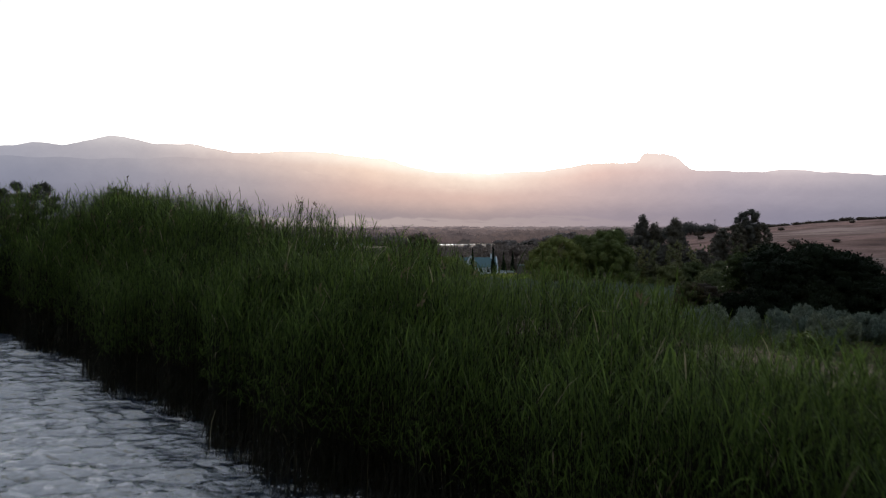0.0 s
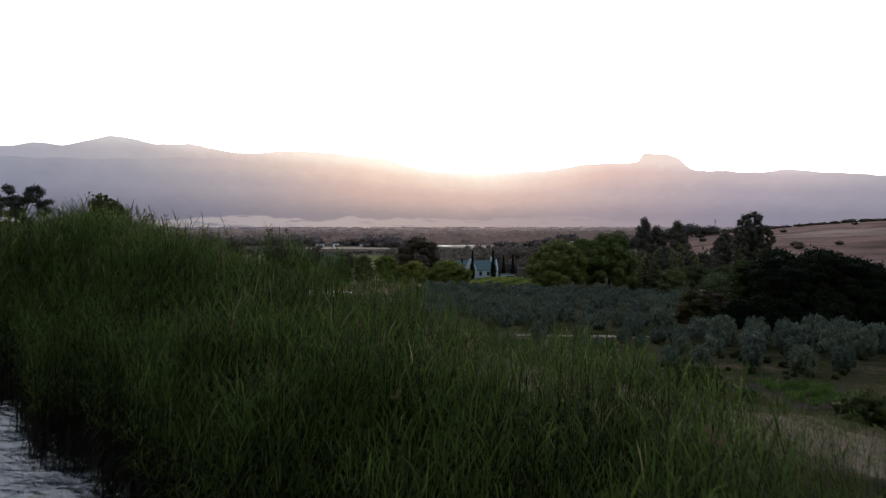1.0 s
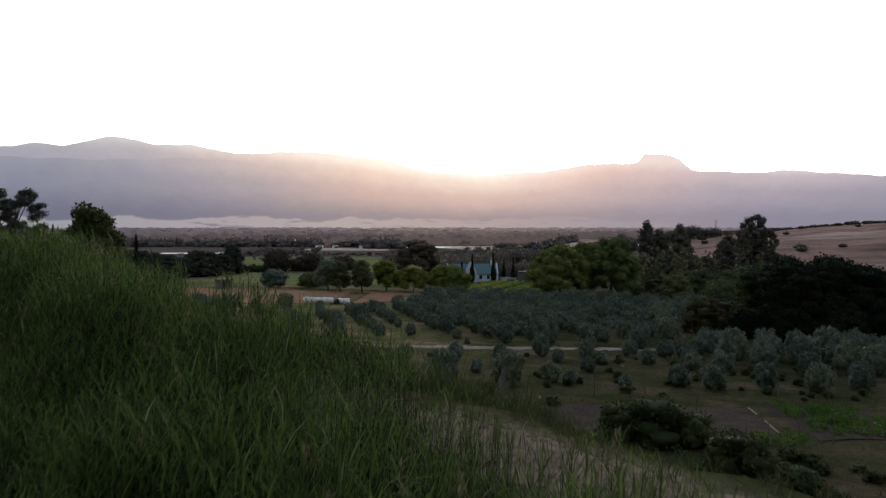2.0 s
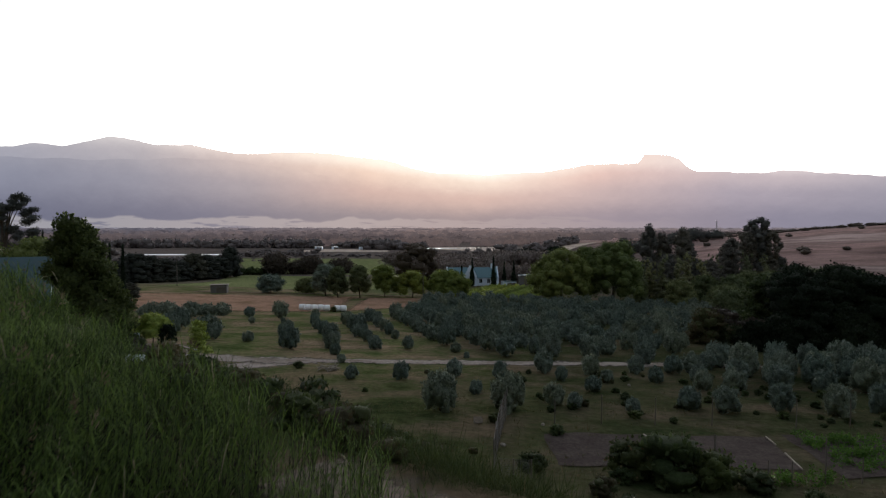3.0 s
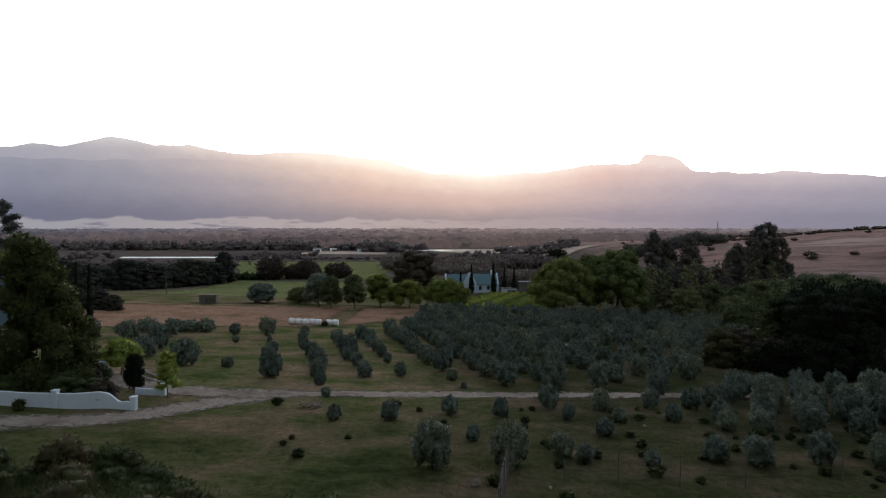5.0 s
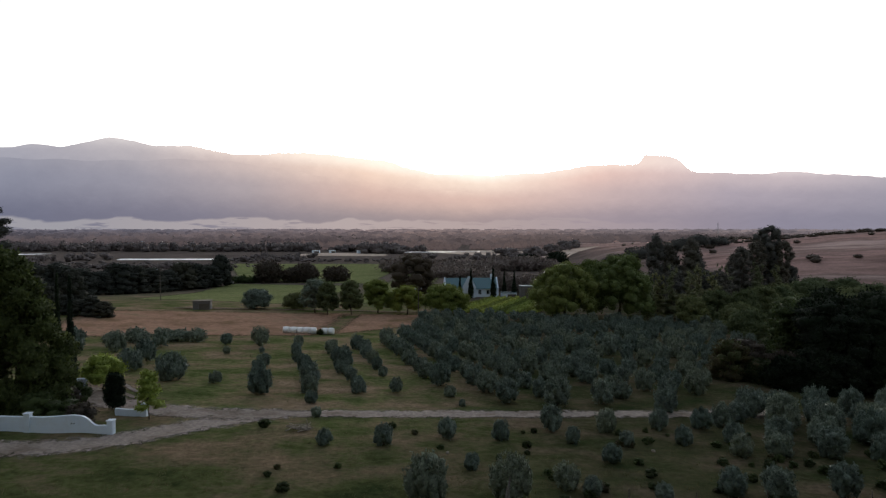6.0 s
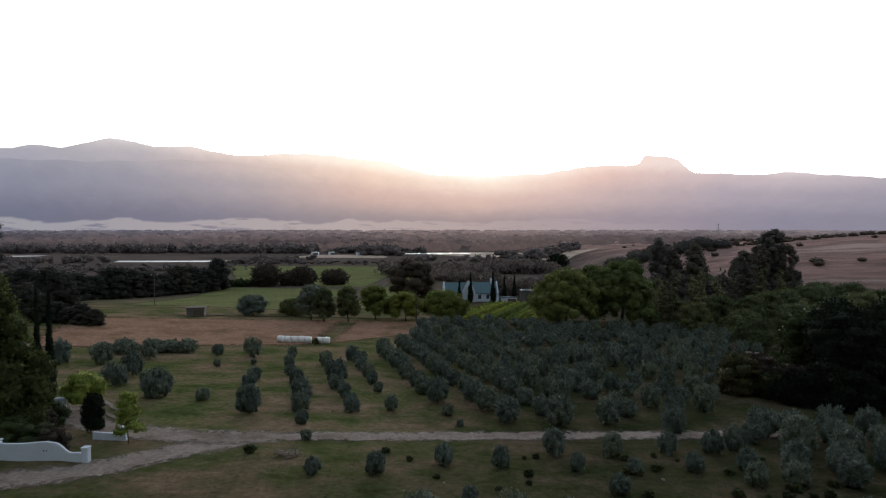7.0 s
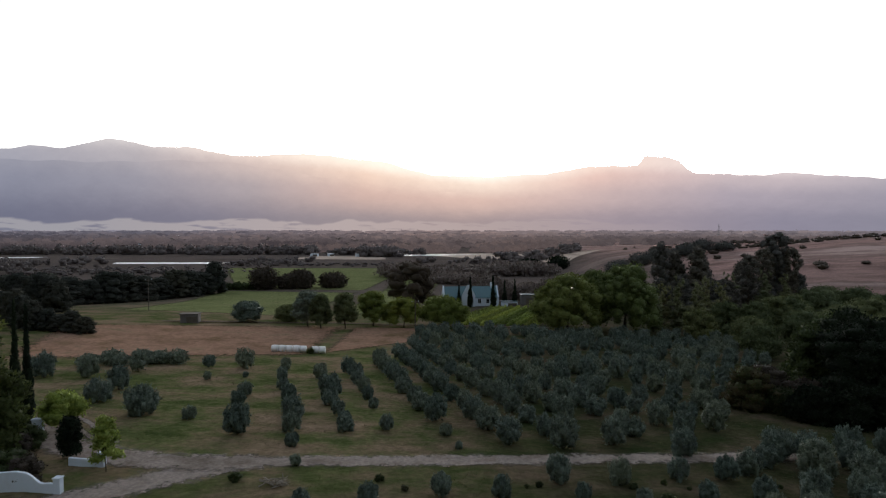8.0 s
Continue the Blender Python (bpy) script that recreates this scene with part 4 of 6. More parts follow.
# ---- other trees and shrubs ----
def tree(name, label, material, x, y, width, tall, seed, count=3500, leaf=0.5, lobes=14, lobe=0.36, low=0.15, thick=None, bark="bark", narrow=0.35, group="", shell=0.5):
    r = np.random.default_rng(seed)
    ob = plant(name, label, "tree", lobed(r, lobes, width / 2, tall * low, tall, lobe, narrow), int(count * 1.35), leaf, leaf * 0.62, material, r, (tall * 0.6, thick or tall * 0.02), bark, group, shell)
    ob.matrix_basis = stand(ob, x, y, 1.0, 0, 1.0)
    return ob


def spire(name, label, material, x, y, width, tall, seed, count=1400, leaf=0.35, group=""):
    """A narrow upright tree: lobes stacked along its axis."""
    r = np.random.default_rng(seed)
    lobes = []
    loose = material == "poplar"
    for k in range(26 if loose else 16):
        h = (k + 0.5) / (26 if loose else 16)
        w = width / 2 * (0.55 + 0.45 * math.sin(math.pi * min(1, h * 1.5 + 0.15))) * (1.05 - 0.75 * h ** 2)
        off = (0.16 if loose else 0.04) * width
        w = w * (0.5 + 0.4 * r.random()) if loose else w
        lobes.append(((r.normal() * off, r.normal() * off, tall * (0.05 + 0.9 * h)), (w, w, tall * 0.06)))
    ob = plant(name, label, "tree", lobes, count, leaf, leaf * 0.4, material, r, (tall * 0.7, max(0.08, tall * 0.012)), group=group, shell=0.7, sway=0.003, swell=0.6 if loose else 0.92)
    ob.matrix_basis = stand(ob, x, y)
    return ob


# beside the farmyard
def shade_tree(x, y, width, tall, seed):
    """A dense old tree, broad at the skirt and narrowing to two ragged tops."""
    r = np.random.default_rng(seed)
    lobes = []
    for k in range(60):
        up = (k + r.random()) / 60
        reach = np.interp(up, [0, 0.2, 0.42, 0.6, 0.72, 0.85, 1.0], [0.38, 0.42, 0.41, 0.33, 0.24, 0.20, 0.12]) * width
        a, out = k * 2.4 + r.random(), reach * (0.45 + 0.5 * r.random())
        rr = width * (0.115 - 0.035 * up) * (0.8 + 0.5 * r.random())
        lobes.append(((math.cos(a) * out - 0.8 * (up > 0.7), math.sin(a) * out * 0.75, rr * 0.5 + tall * 0.93 * up), (rr * 1.1, rr * 1.1, rr)))
    ob = plant("broadleaf_tree", "tall dark leafy tree shading the white wall", "tree", lobes, 24000, 0.38, 0.24, "shade", r, (tall * 0.6, 0.32), shell=0.45)
    ob.matrix_basis = stand(ob, x, y)


shade_tree(-39.7, 82.6, 12.0, 16.0, 31)
tree("lime_tree", "round bright green young tree by the driveway", "bright", -36.5, 92.2, 4.6, 4.4, 34, 1800, 0.26, 10, 0.38, 0.32)
tree("lime_tree", "slender yellow-green young tree beside the road", "bright", -26.3, 81.5, 2.4, 4.9, 35, 1100, 0.24, 10, 0.34, 0.22, 0.06, narrow=0.6)
tree("dark_shrub_tree", "small dark clipped tree beside the driveway", "pine", -31.2, 84.6, 2.0, 3.9, 36, 3600, 0.2, 22, 0.46, 0.1, narrow=0.15)
for x, y, w, h, k in ((-44.2, 96.5, 1.25, 14.0, 0), (-40.9, 93.5, 1.3, 13.8, 1), (-84.7, 146, 1.7, 16.5, 2)):
    spire("cypress_tree", "narrow dark upright cypress", "pine", x, y, w, h, 40 + k, 3600, 0.21, "cypresses")
for x, y, w, h, k in ((-96, 140, 16, 13, 0), (-90, 134, 12, 15, 1), (-81, 137, 11, 14.5, 3), (-106, 155, 15, 13, 2)):
    tree("broadleaf_tree", "green leafy tree behind the farm building", "stonepine", x, y, w, h, 50 + k, 4500, 0.55, 14, 0.36, 0.05)


def gum(x, y, tall, seed):
    """A tall eucalyptus: bare pale limbs with separate clumps of leaves."""
    r = np.random.default_rng(seed)
    lobes = []
    for k in range(44):
        w, h = r.random() * 2 * math.pi, 0.5 + 0.5 * r.random()
        d = tall * 0.36 * math.sqrt(r.random()) * (1.2 - 0.55 * h)
        rr = tall * (0.026 + 0.026 * r.random())
        lobes.append(((math.cos(w) * d, math.sin(w) * d, tall * h - 0.10 * d), (rr * 1.25, rr * 1.25, rr * 0.85)))
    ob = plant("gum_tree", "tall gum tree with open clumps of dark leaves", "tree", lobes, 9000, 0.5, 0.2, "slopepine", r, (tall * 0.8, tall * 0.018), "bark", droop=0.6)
    ob.matrix_basis = stand(ob, x, y)


gum(-122, 189, 28, 61)
gum(-133, 193, 26, 62)


def dense_gum(x, y, w, h, seed):
    """A tall gum with a heavy rounded head over a narrower leafy skirt."""
    r = np.random.default_rng(seed)
    lobes = []
    for k in range(90):
        up = (k + r.random()) / 90
        a = k * 2.4 + r.random()
        out = w * 0.42 * np.interp(up, [0, 0.25, 0.5, 0.75, 0.92, 1], [0.8, 0.6, 0.72, 1.0, 0.8, 0.3]) * (0.45 + 0.6 * r.random())
        rr = w * (0.09 + 0.09 * r.random())
        lobes.append(((math.cos(a) * out, math.sin(a) * out, h * (0.03 + 0.92 * up)), (rr, rr, rr * 0.9)))
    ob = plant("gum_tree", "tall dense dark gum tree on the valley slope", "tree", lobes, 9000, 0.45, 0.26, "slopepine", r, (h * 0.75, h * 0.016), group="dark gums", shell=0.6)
    ob.matrix_basis = stand(ob, x, y)


def conifer(x, y, w, h, seed):
    """A ragged pine: whorls of lobes that narrow towards the tip."""
    r = np.random.default_rng(seed)
    lobes = []
    for k in range(26):
        up = (k + r.random()) / 26
        a, out = k * 2.4 + r.random(), w * 0.5 * (1 - 0.72 * up ** 1.3) * (0.55 + 0.5 * r.random())
        rr = w * (0.27 - 0.10 * up) * (0.8 + 0.5 * r.random())
        lobes.append(((math.cos(a) * out, math.sin(a) * out, h * (0.04 + 0.92 * up)), (rr, rr, h * 0.07)))
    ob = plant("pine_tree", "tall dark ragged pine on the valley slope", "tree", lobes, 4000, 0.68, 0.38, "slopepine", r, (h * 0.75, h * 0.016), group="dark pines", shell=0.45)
    ob.matrix_basis = stand(ob, x, y)


def dome(x, y, w, h, seed):
    """An umbrella pine: bare limbs under a wide dome of closely packed rounded lobes."""
    r = np.random.default_rng(seed)
    lobes = [((0, 0, h * 0.52), (w * 0.42, w * 0.42, h * 0.36))]
    for k in range(110):
        up, a = (k + 0.5) / 110 * 1.4 - 0.4, k * 2.4
        a += r.normal() * 0.7
        out = math.sqrt(1 - up ** 2) * w * 0.41 * (0.82 + 0.24 * r.random())
        rr = w * (0.06 + 0.09 * r.random() ** 1.5)
        lobes.append(((math.cos(a) * out, math.sin(a) * out, h * 0.40 + up * h * 0.5 + r.normal() * 0.2), (rr, rr, rr * 0.85)))
    ob = plant("umbrella_pine", "broad domed umbrella pine with dense green crown", "tree", lobes, 19000, 0.42, 0.27, "stonepine", r, (h * 0.6, 0.4), group="umbrella pines", trunks=2, swell=0.70, cuts=3, bare=1)
    ob.matrix_basis = stand(ob, x, y)


# along the lane and round the house
for name, label, mt, x, y, w, h, k in (
        ("lane_tree", "grey-green tree with forking trunks beside the farm lane", "olive", -32.6, 192, 7.5, 9.5, 1), ("lane_tree", "dark slender tree beside the farm lane", "slope", -28.4, 188, 5.5, 8.8, 2),
        ("lane_tree", "dark slender tree beside the farm lane", "slope", -22.4, 190, 6.0, 9.4, 12), ("lane_tree", "green rounded tree beside the farm lane", "lime", -16.0, 197, 8.6, 9.6, 3),
        ("lane_tree", "yellow-green rounded tree beside the farm lane", "lime", -7.7, 196, 8.6, 8.2, 4), ("lane_tree", "spreading yellow-green tree beside the farm lane", "lime", 2.9, 200, 12.0, 8.6, 5),
        ("dark_round_tree", "large dark bronze rounded tree near the house", "purple", -8.7, 257, 16.4, 17, 7), ("lane_tree", "dark bushy tree by the shed", "olive", -50.0, 198, 7.6, 5.6, 8),
        ("lane_tree", "dark bushy tree by the lane", "slope", -39.5, 200.7, 7.0, 4.8, 9)):
    tree(name, label, mt, x, y, w, h, 70 + k, 4200 if w < 12 else 9000, 0.38, 20, 0.32, 0.08 if h < 6 or h > 12 else 0.15, narrow=0.25)
for x, y, w, h, k in ((36.2, 196, 19, 16.5, 1), (52.0, 199, 18.5, 19.5, 3), (45.0, 206, 14, 17.5, 4)):
    dome(x, y, w, h, 90 + k)
for x, y, w, h, k in ((127, 272, 8, 23, 6), (133, 275, 12, 28.5, 7), (137.5, 272, 7.5, 23, 8)):
    dense_gum(x, y, w, h, 100 + k)
for x, y, w, h, k in ((76.5, 241, 8, 25, 1), (82, 243, 8, 22, 2), (89, 241, 9, 24, 3), (94, 250, 8, 20, 4), (104, 252, 8, 11, 5), (117, 264, 8, 20, 9), (70, 250, 9, 20, 10), (86, 252, 10, 19, 11), (99, 256, 10, 12, 12), (109, 266, 9, 10, 13), (122, 280, 9, 17, 14), (146, 282, 8, 12, 15), (93, 236, 9, 11, 16), (80, 232, 8, 14, 17)):
    conifer(x, y, w, h, 100 + k)
for x, y, w, h, k in ((66, 208, 4.2, 13, 1), (69.5, 206, 4.4, 15, 2), (73, 203, 4.2, 14, 3), (78, 207, 4.5, 15, 4), (84, 212, 4.2, 13, 5), (110, 264, 4.2, 13, 6), (120, 258, 4.4, 14, 7), (126, 255, 4.2, 13, 8), (62, 205, 3.6, 12, 9)):
    spire("poplar_tree", "slender pale green poplar", "poplar", x, y, w * 1.6, h * 1.08, 120 + k, 2600, 0.45, "poplars")
for x, y, w, h, mt, k in ((80, 200, 9, 9, "slope", 1), (88, 200, 10, 9, "slope", 2), (96, 205, 10, 10, "slope", 3), (104, 212, 11, 9, "slope", 4), (86, 172, 11, 9, "slope", 5), (95, 178, 12, 8, "slope", 6), (76, 178, 9, 7, "slope", 7),
                         (112, 225, 12, 9, "slope", 8), (126, 235, 13, 9, "slope", 9), (142, 240, 15, 10, "slope", 10), (148, 268, 17, 8, "slope", 11), (106, 190, 13, 9, "slope", 12), (120, 200, 14, 10, "slope", 13), (135, 215, 14, 10, "slope", 14),
                         (70, 160, 9, 7, "slope", 15), (80, 150, 11, 8, "slope", 16), (92, 155, 12, 10, "slope", 17), (105, 165, 12, 10, "slope", 18), (68, 188, 9, 8, "slope", 19)):
    tree("broadleaf_tree", "dense dark green tree on the slope", mt, x, y, w, h, 140 + k, 3800, 0.5, 13, 0.36, 0.02, group="slope trees")
# the black-green thicket east of the grove
for x, y, w, h, mt, k in ((57, 112, 13, 12.5, "pine", 1), (55, 119, 9, 11.5, "under", 19), (66, 115, 14, 13.5, "pine", 2), (70, 112, 13, 12.0, "pine", 3), (62, 122, 13, 13.5, "pine", 4), (72, 124, 14, 13, "pine", 5), (66, 132, 12, 12, "broad", 9), (62, 107, 8, 6.5, "pine", 11), (70, 106, 9, 7, "pine", 12), (48.5, 108, 6, 4.4, "pine", 14), (53.5, 105.5, 7, 5.2, "pine", 15), (60, 102, 7, 4.6, "pine", 16)):
    tree("thicket_tree", "dense near-black evergreen tree", mt, x + 2, y, w, h, 170 + k, 7500, 0.42, 18, 0.3, 0.0, group="thicket")
for x, y, w, h, mt, k in ((43.5, 113, 7.0, 6.0, "rust", 1), (47, 115, 7.0, 6.0, "purple", 2), (51, 112, 6, 4.8, "purple", 3), (47, 111, 5, 3.6, "scrub", 4), (56, 106, 7, 5, "pine", 5)):
    tree("rusty_bush", "bronze and dark scrub bush beside the grove", mt, x + 1.5, y + 1, w, h, 190 + k, 3000, 0.3, 12, 0.36, 0.0)
# dark pine belts west of the fields
belt = [(-104.8 - 3.2 * i, 325 - 7.5 * i, 11 + (i * 37 % 4), 15.5 if i == 0 else 9.5 + (i * 53 % 4)) for i in range(11)] + [(-112 - 5 * i, 215 + 4 * i, 8, 10 + i % 3) for i in range(8)] + [(-92 - 4.5 * i, 172 + 4 * i, 6, 7 + i % 3) for i in range(9)] + [(-76 - 3.6 * i, 166 + 1.5 * i, 4.6, 4 + i % 2) for i in range(5)]
belt_protos = []
for k in range(4):
    r = np.random.default_rng(210 + k)
    belt_protos.append((plant("pine_tree", "dark dense pine in a windbreak row", "tree", lobed(r, 30, 5, 0.0, 13, 0.36, 0.3), 2600, 0.6, 0.36, "beltpine", r, (8, 0.25), group="windbreak pines"), 10.0))
r = np.random.default_rng(230)
for i, (x, y, w, h) in enumerate(belt):
    base, width = belt_protos[i % 4]
    m = stand(base, x, y, w / width, r.random() * 360, h / 13 * width / w)
    if i < 4:
        base.matrix_basis = m
    else:
        copy_thing(base, m @ Matrix.Diagonal((1 / base.scale[0], 1 / base.scale[1], 1 / base.scale[2], 1)))


def hedge(name, label, material, a, b, width, tall, count, leaf, seed, kind=""):
    """A long run of shrubs along a line, in one mesh."""
    r = np.random.default_rng(seed)
    a, b = np.array(a, float), np.array(b, float)
    k = max(3, int(np.linalg.norm(b - a) / (width * 0.6)))
    lobes = []
    for i in range(k):
        p = a + (b - a) * (i + r.random() * 0.5) / k + r.normal(size=2) * width * 0.12
        hh = tall * (0.7 + 0.5 * r.random())
        lobes.append(((p[0], p[1], float(ground(*p)) + hh * 0.45), (width * 0.55, width * 0.55, hh * 0.55)))
    v, f = joined(clumps(r, lobes, 0.72, 3), leaves(r, lobes, count, leaf, leaf * 0.6, 0.75))
    return thing(name, label, "hedge", kind=kind, data=quads(name, v, f, M[material], True))


hedge("hedge", "dark brown bushy hedge in the green field", "purple", (-88, 352), (-52, 362), 13, 10, 7000, 1.3, 301)
hedge("hedge", "dark hedge line beyond the green field", "broad", (-110, 345), (-88, 350), 5, 3.5, 2000, 0.8, 302)
hedge("hedge", "grey-green bushes along the stubble field", "olive", (-55, 130), (-41, 135), 3.2, 2.3, 4500, 0.4, 303)
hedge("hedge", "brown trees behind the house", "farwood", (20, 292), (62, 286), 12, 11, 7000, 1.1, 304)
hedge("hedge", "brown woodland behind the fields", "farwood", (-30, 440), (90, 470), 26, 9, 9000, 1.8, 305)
hedge("hedge", "dark woodland edge behind the pines", "pine", (66, 490), (100, 505), 16, 9, 3500, 1.5, 306)
hedge("hedge", "dark wooded ridge at the foot of the hill", "slopepine", (98, 388), (172, 402), 13, 6.5, 9000, 0.9, 307)
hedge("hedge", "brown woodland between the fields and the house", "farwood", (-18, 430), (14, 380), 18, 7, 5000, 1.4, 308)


def far_woods():
    """Belts of woodland across the valley floor, thinning into the distance."""
    r = np.random.default_rng(401)
    lobes, sizes = [], []
    for x0, x1, y0, y1, n, h, wide in ((-560, -160, 790, 840, 170, 12, 0.6), (-90, -45, 740, 765, 30, 13, 0.6), (-330, -130, 480, 545, 90, 2.6, 1.0), (-200, -40, 560, 600, 60, 3, 1.0), (-140, -20, 800, 815, 60, 9, 0.6), (-700, 150, 850, 900, 260, 12, 0.7), (-20, 130, 600, 640, 40, 7, 0.7), (60, 140, 660, 690, 30, 9, 0.7),
                                       (-900, 160, 1040, 1120, 330, 12, 0.8), (-1100, 260, 1300, 1420, 330, 13, 0.9), (-1500, 900, 1620, 1800, 420, 14, 1.1), (-1900, 1500, 2000, 2400, 520, 15, 1.4), (-2600, 2600, 2600, 3600, 1100, 18, 2.2), (-330, -245, 330, 400, 30, 9, 0.6), (-480, -330, 480, 520, 40, 8, 0.6), (-520, -305, 430, 600, 110, 8, 0.7), (-185, -120, 565, 640, 34, 6, 0.7), (-330, -150, 440, 500, 70, 4, 0.9), (60, 900, 920, 1060, 260, 11, 0.9), (120, 1300, 1180, 1400, 260, 13, 1.1)):
        for _ in range(n):
            x, y = x0 + (x1 - x0) * r.random(), y0 + (y1 - y0) * r.random()
            hh = h * (0.55 + 0.65 * r.random())
            w = hh * wide * (0.6 + 0.6 * r.random())
            lobes.append(((x, y, float(ground(x, y)) + hh * 0.45), (w, w * 0.8, hh * 0.55)))
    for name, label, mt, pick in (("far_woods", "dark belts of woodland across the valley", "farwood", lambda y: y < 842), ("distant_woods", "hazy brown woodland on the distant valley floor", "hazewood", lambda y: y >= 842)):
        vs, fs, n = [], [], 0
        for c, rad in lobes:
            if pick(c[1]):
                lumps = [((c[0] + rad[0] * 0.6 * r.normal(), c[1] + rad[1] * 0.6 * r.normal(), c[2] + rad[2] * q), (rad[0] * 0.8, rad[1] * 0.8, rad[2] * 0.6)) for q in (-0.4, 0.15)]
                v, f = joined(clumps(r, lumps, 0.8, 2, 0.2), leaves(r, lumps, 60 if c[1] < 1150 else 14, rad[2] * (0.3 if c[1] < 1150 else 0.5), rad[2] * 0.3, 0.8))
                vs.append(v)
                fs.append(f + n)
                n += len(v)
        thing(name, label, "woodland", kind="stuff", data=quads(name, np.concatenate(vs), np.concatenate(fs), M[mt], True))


far_woods()


# ---- scrub and grass between dam and road ----
def scrub():
    r = np.random.default_rng(501)
    protos = []
    for k in range(5):
        mt = ("scrub", "broad", "rust", "scrub", "broad")[k]
        lb = ("low grey-green scrub bush on rough ground", "dense dark green scrub bush", "rust-brown dry scrub bush", "tangled low scrub bush", "dark green leafy bush")[k]
        protos.append((plant("scrub_bush", lb, "bush", lobed(r, 8, 0.9, 0.0, 1.25, 0.42, 0.2), 620, 0.16, 0.085, mt, r, (0.5, 0.03), group="scrub bushes", trunks=3, shell=0.35), 1.9))
    spots = [(8.6, 22.6, 1.8), (9.6, 21.8, 1.2), (-1.6, 29.6, 2.0), (-2.8, 30.6, 1.6), (11.5, 19.5, 1.3), (14.9, 47.6, 4.6), (12.6, 48.2, 3.2), (17.2, 46.6, 3.0), (6.9, 48.8, 2.0), (-4.1, 50.2, 3.4), (-1.5, 49.6, 3.0), (-6.6, 51.2, 3.0), (19.5, 46.2, 2.2)]
    for k in range(110):
        u, s = (r.uniform(30, 50), r.uniform(8.5, 17)) if k < 95 else (r.uniform(24, 34), r.uniform(9.2, 15))
        if 9.0 < s < 12.8 and u < 24.5:
            s += 4.5
        q = s - 0.95 * max(0, u - 36)
        spots.append(((q * 1.4142 + 9.2 - u * 1.4142) / 2, (q * 1.4142 + 9.2 + u * 1.4142) / 2, r.uniform(1.1, 2.3)))
    while len(spots) < 160:
        x, y = r.uniform(-28, -4), r.uniform(34, 66)
        if shore(x, y) > 12.8 and y < 52 - (x + 22) * 0.84:
            spots.append((x, y, r.uniform(1.3, 2.6)))
    while len(spots) < 200:
        x, y = r.uniform(-8, 42), r.uniform(26, 60)
        s, t = shore(x, y), (y - 48) + (x + 6) * 0.52
        if s < 13.3 or (14 < x < 34 and 47.5 < y < 60) or (t > 0 and x > 3 and r.random() < 0.6):
            continue
        spots.append((x, y, r.uniform(0.7, 1.9) * (1.3 if x < -8 and y > 44 else 1.0)))
    while len(spots) < 250:
        x, y = r.uniform(9, 46), r.uniform(26, 47)
        if shore(x, y) > 14.5 and y < 48.5 - 0.1 * x:
            spots.append((x, y, r.uniform(0.7, 1.7)))
    while len(spots) < 300:
        u, s = r.uniform(25, 40), r.uniform(12.6, 23)
        spots.append(((s * 1.4142 + 9.2 - u * 1.4142) / 2, (s * 1.4142 + 9.2 + u * 1.4142) / 2, r.uniform(0.9, 1.7)))
    # weeds and seedlings in the rough grass below the road
    while len(spots) < 365:
        x, y = r.uniform(-16, 42), r.uniform(61, 83)
        if r.random() < 0.35 + 0.65 * (x > 6):
            spots.append((x, y, r.uniform(0.5, 1.25)))
    # low growth only on the outer face of the bank
    spots = [(x, y, w * (0.75 if 10.5 < shore(x, y) < 22 and 27 < along(x, y) < 43 else 1.0)) for x, y, w in spots]
    plant_all(protos, spots, r)


scrub()


def undergrowth():
    """Tangled low growth that closes the ground between the bushes below the dam."""
    r = np.random.default_rng(551)
    n = 40000
    x, y = r.uniform(-32, 8, n), r.uniform(26, 66, n)
    s = shore(x, y)
    keep = ((s > 12.7) | ((s > 8.2) & (along(x, y) > 24.5 + r.random(n) * 2))) & (y < 54 - (x + 22) * 0.84 + 2 * rolling(x * 0.6, y * 0.6)) & (rolling(x * 0.5 + 3, y * 0.5) > -0.75)
    x, y = x[keep], y[keep]
    m, k = len(x), 5
    high = np.repeat(0.35 + 0.55 * r.random((m, 1)) * (0.6 + 0.5 * rolling(x * 0.7, y * 0.7))[:, None].clip(0.2), k, 0)
    base = np.repeat(np.stack([x, y, ground(x, y)], 1), k, 0) + r.normal(size=(m * k, 3)) * (0.22, 0.22, 0.03)
    up = r.normal(size=(m * k, 3)) * 0.5 + (0.1, 0, 1)
    side = np.cross(up, r.normal(size=(m * k, 3)))
    side /= np.linalg.norm(side, axis=1, keepdims=True)
    w = side * high * 0.016
    v = np.stack([base - w * 0.5, base + up * high * 0.55 - w, base + up * high, base + up * high * 0.55 + w], 1).reshape(-1, 3)
    thing("undergrowth", "tangled dark green undergrowth below the dam wall", "undergrowth", kind="stuff", data=quads("undergrowth", v, np.arange(len(v)).reshape(-1, 4), M["under"]))


undergrowth()


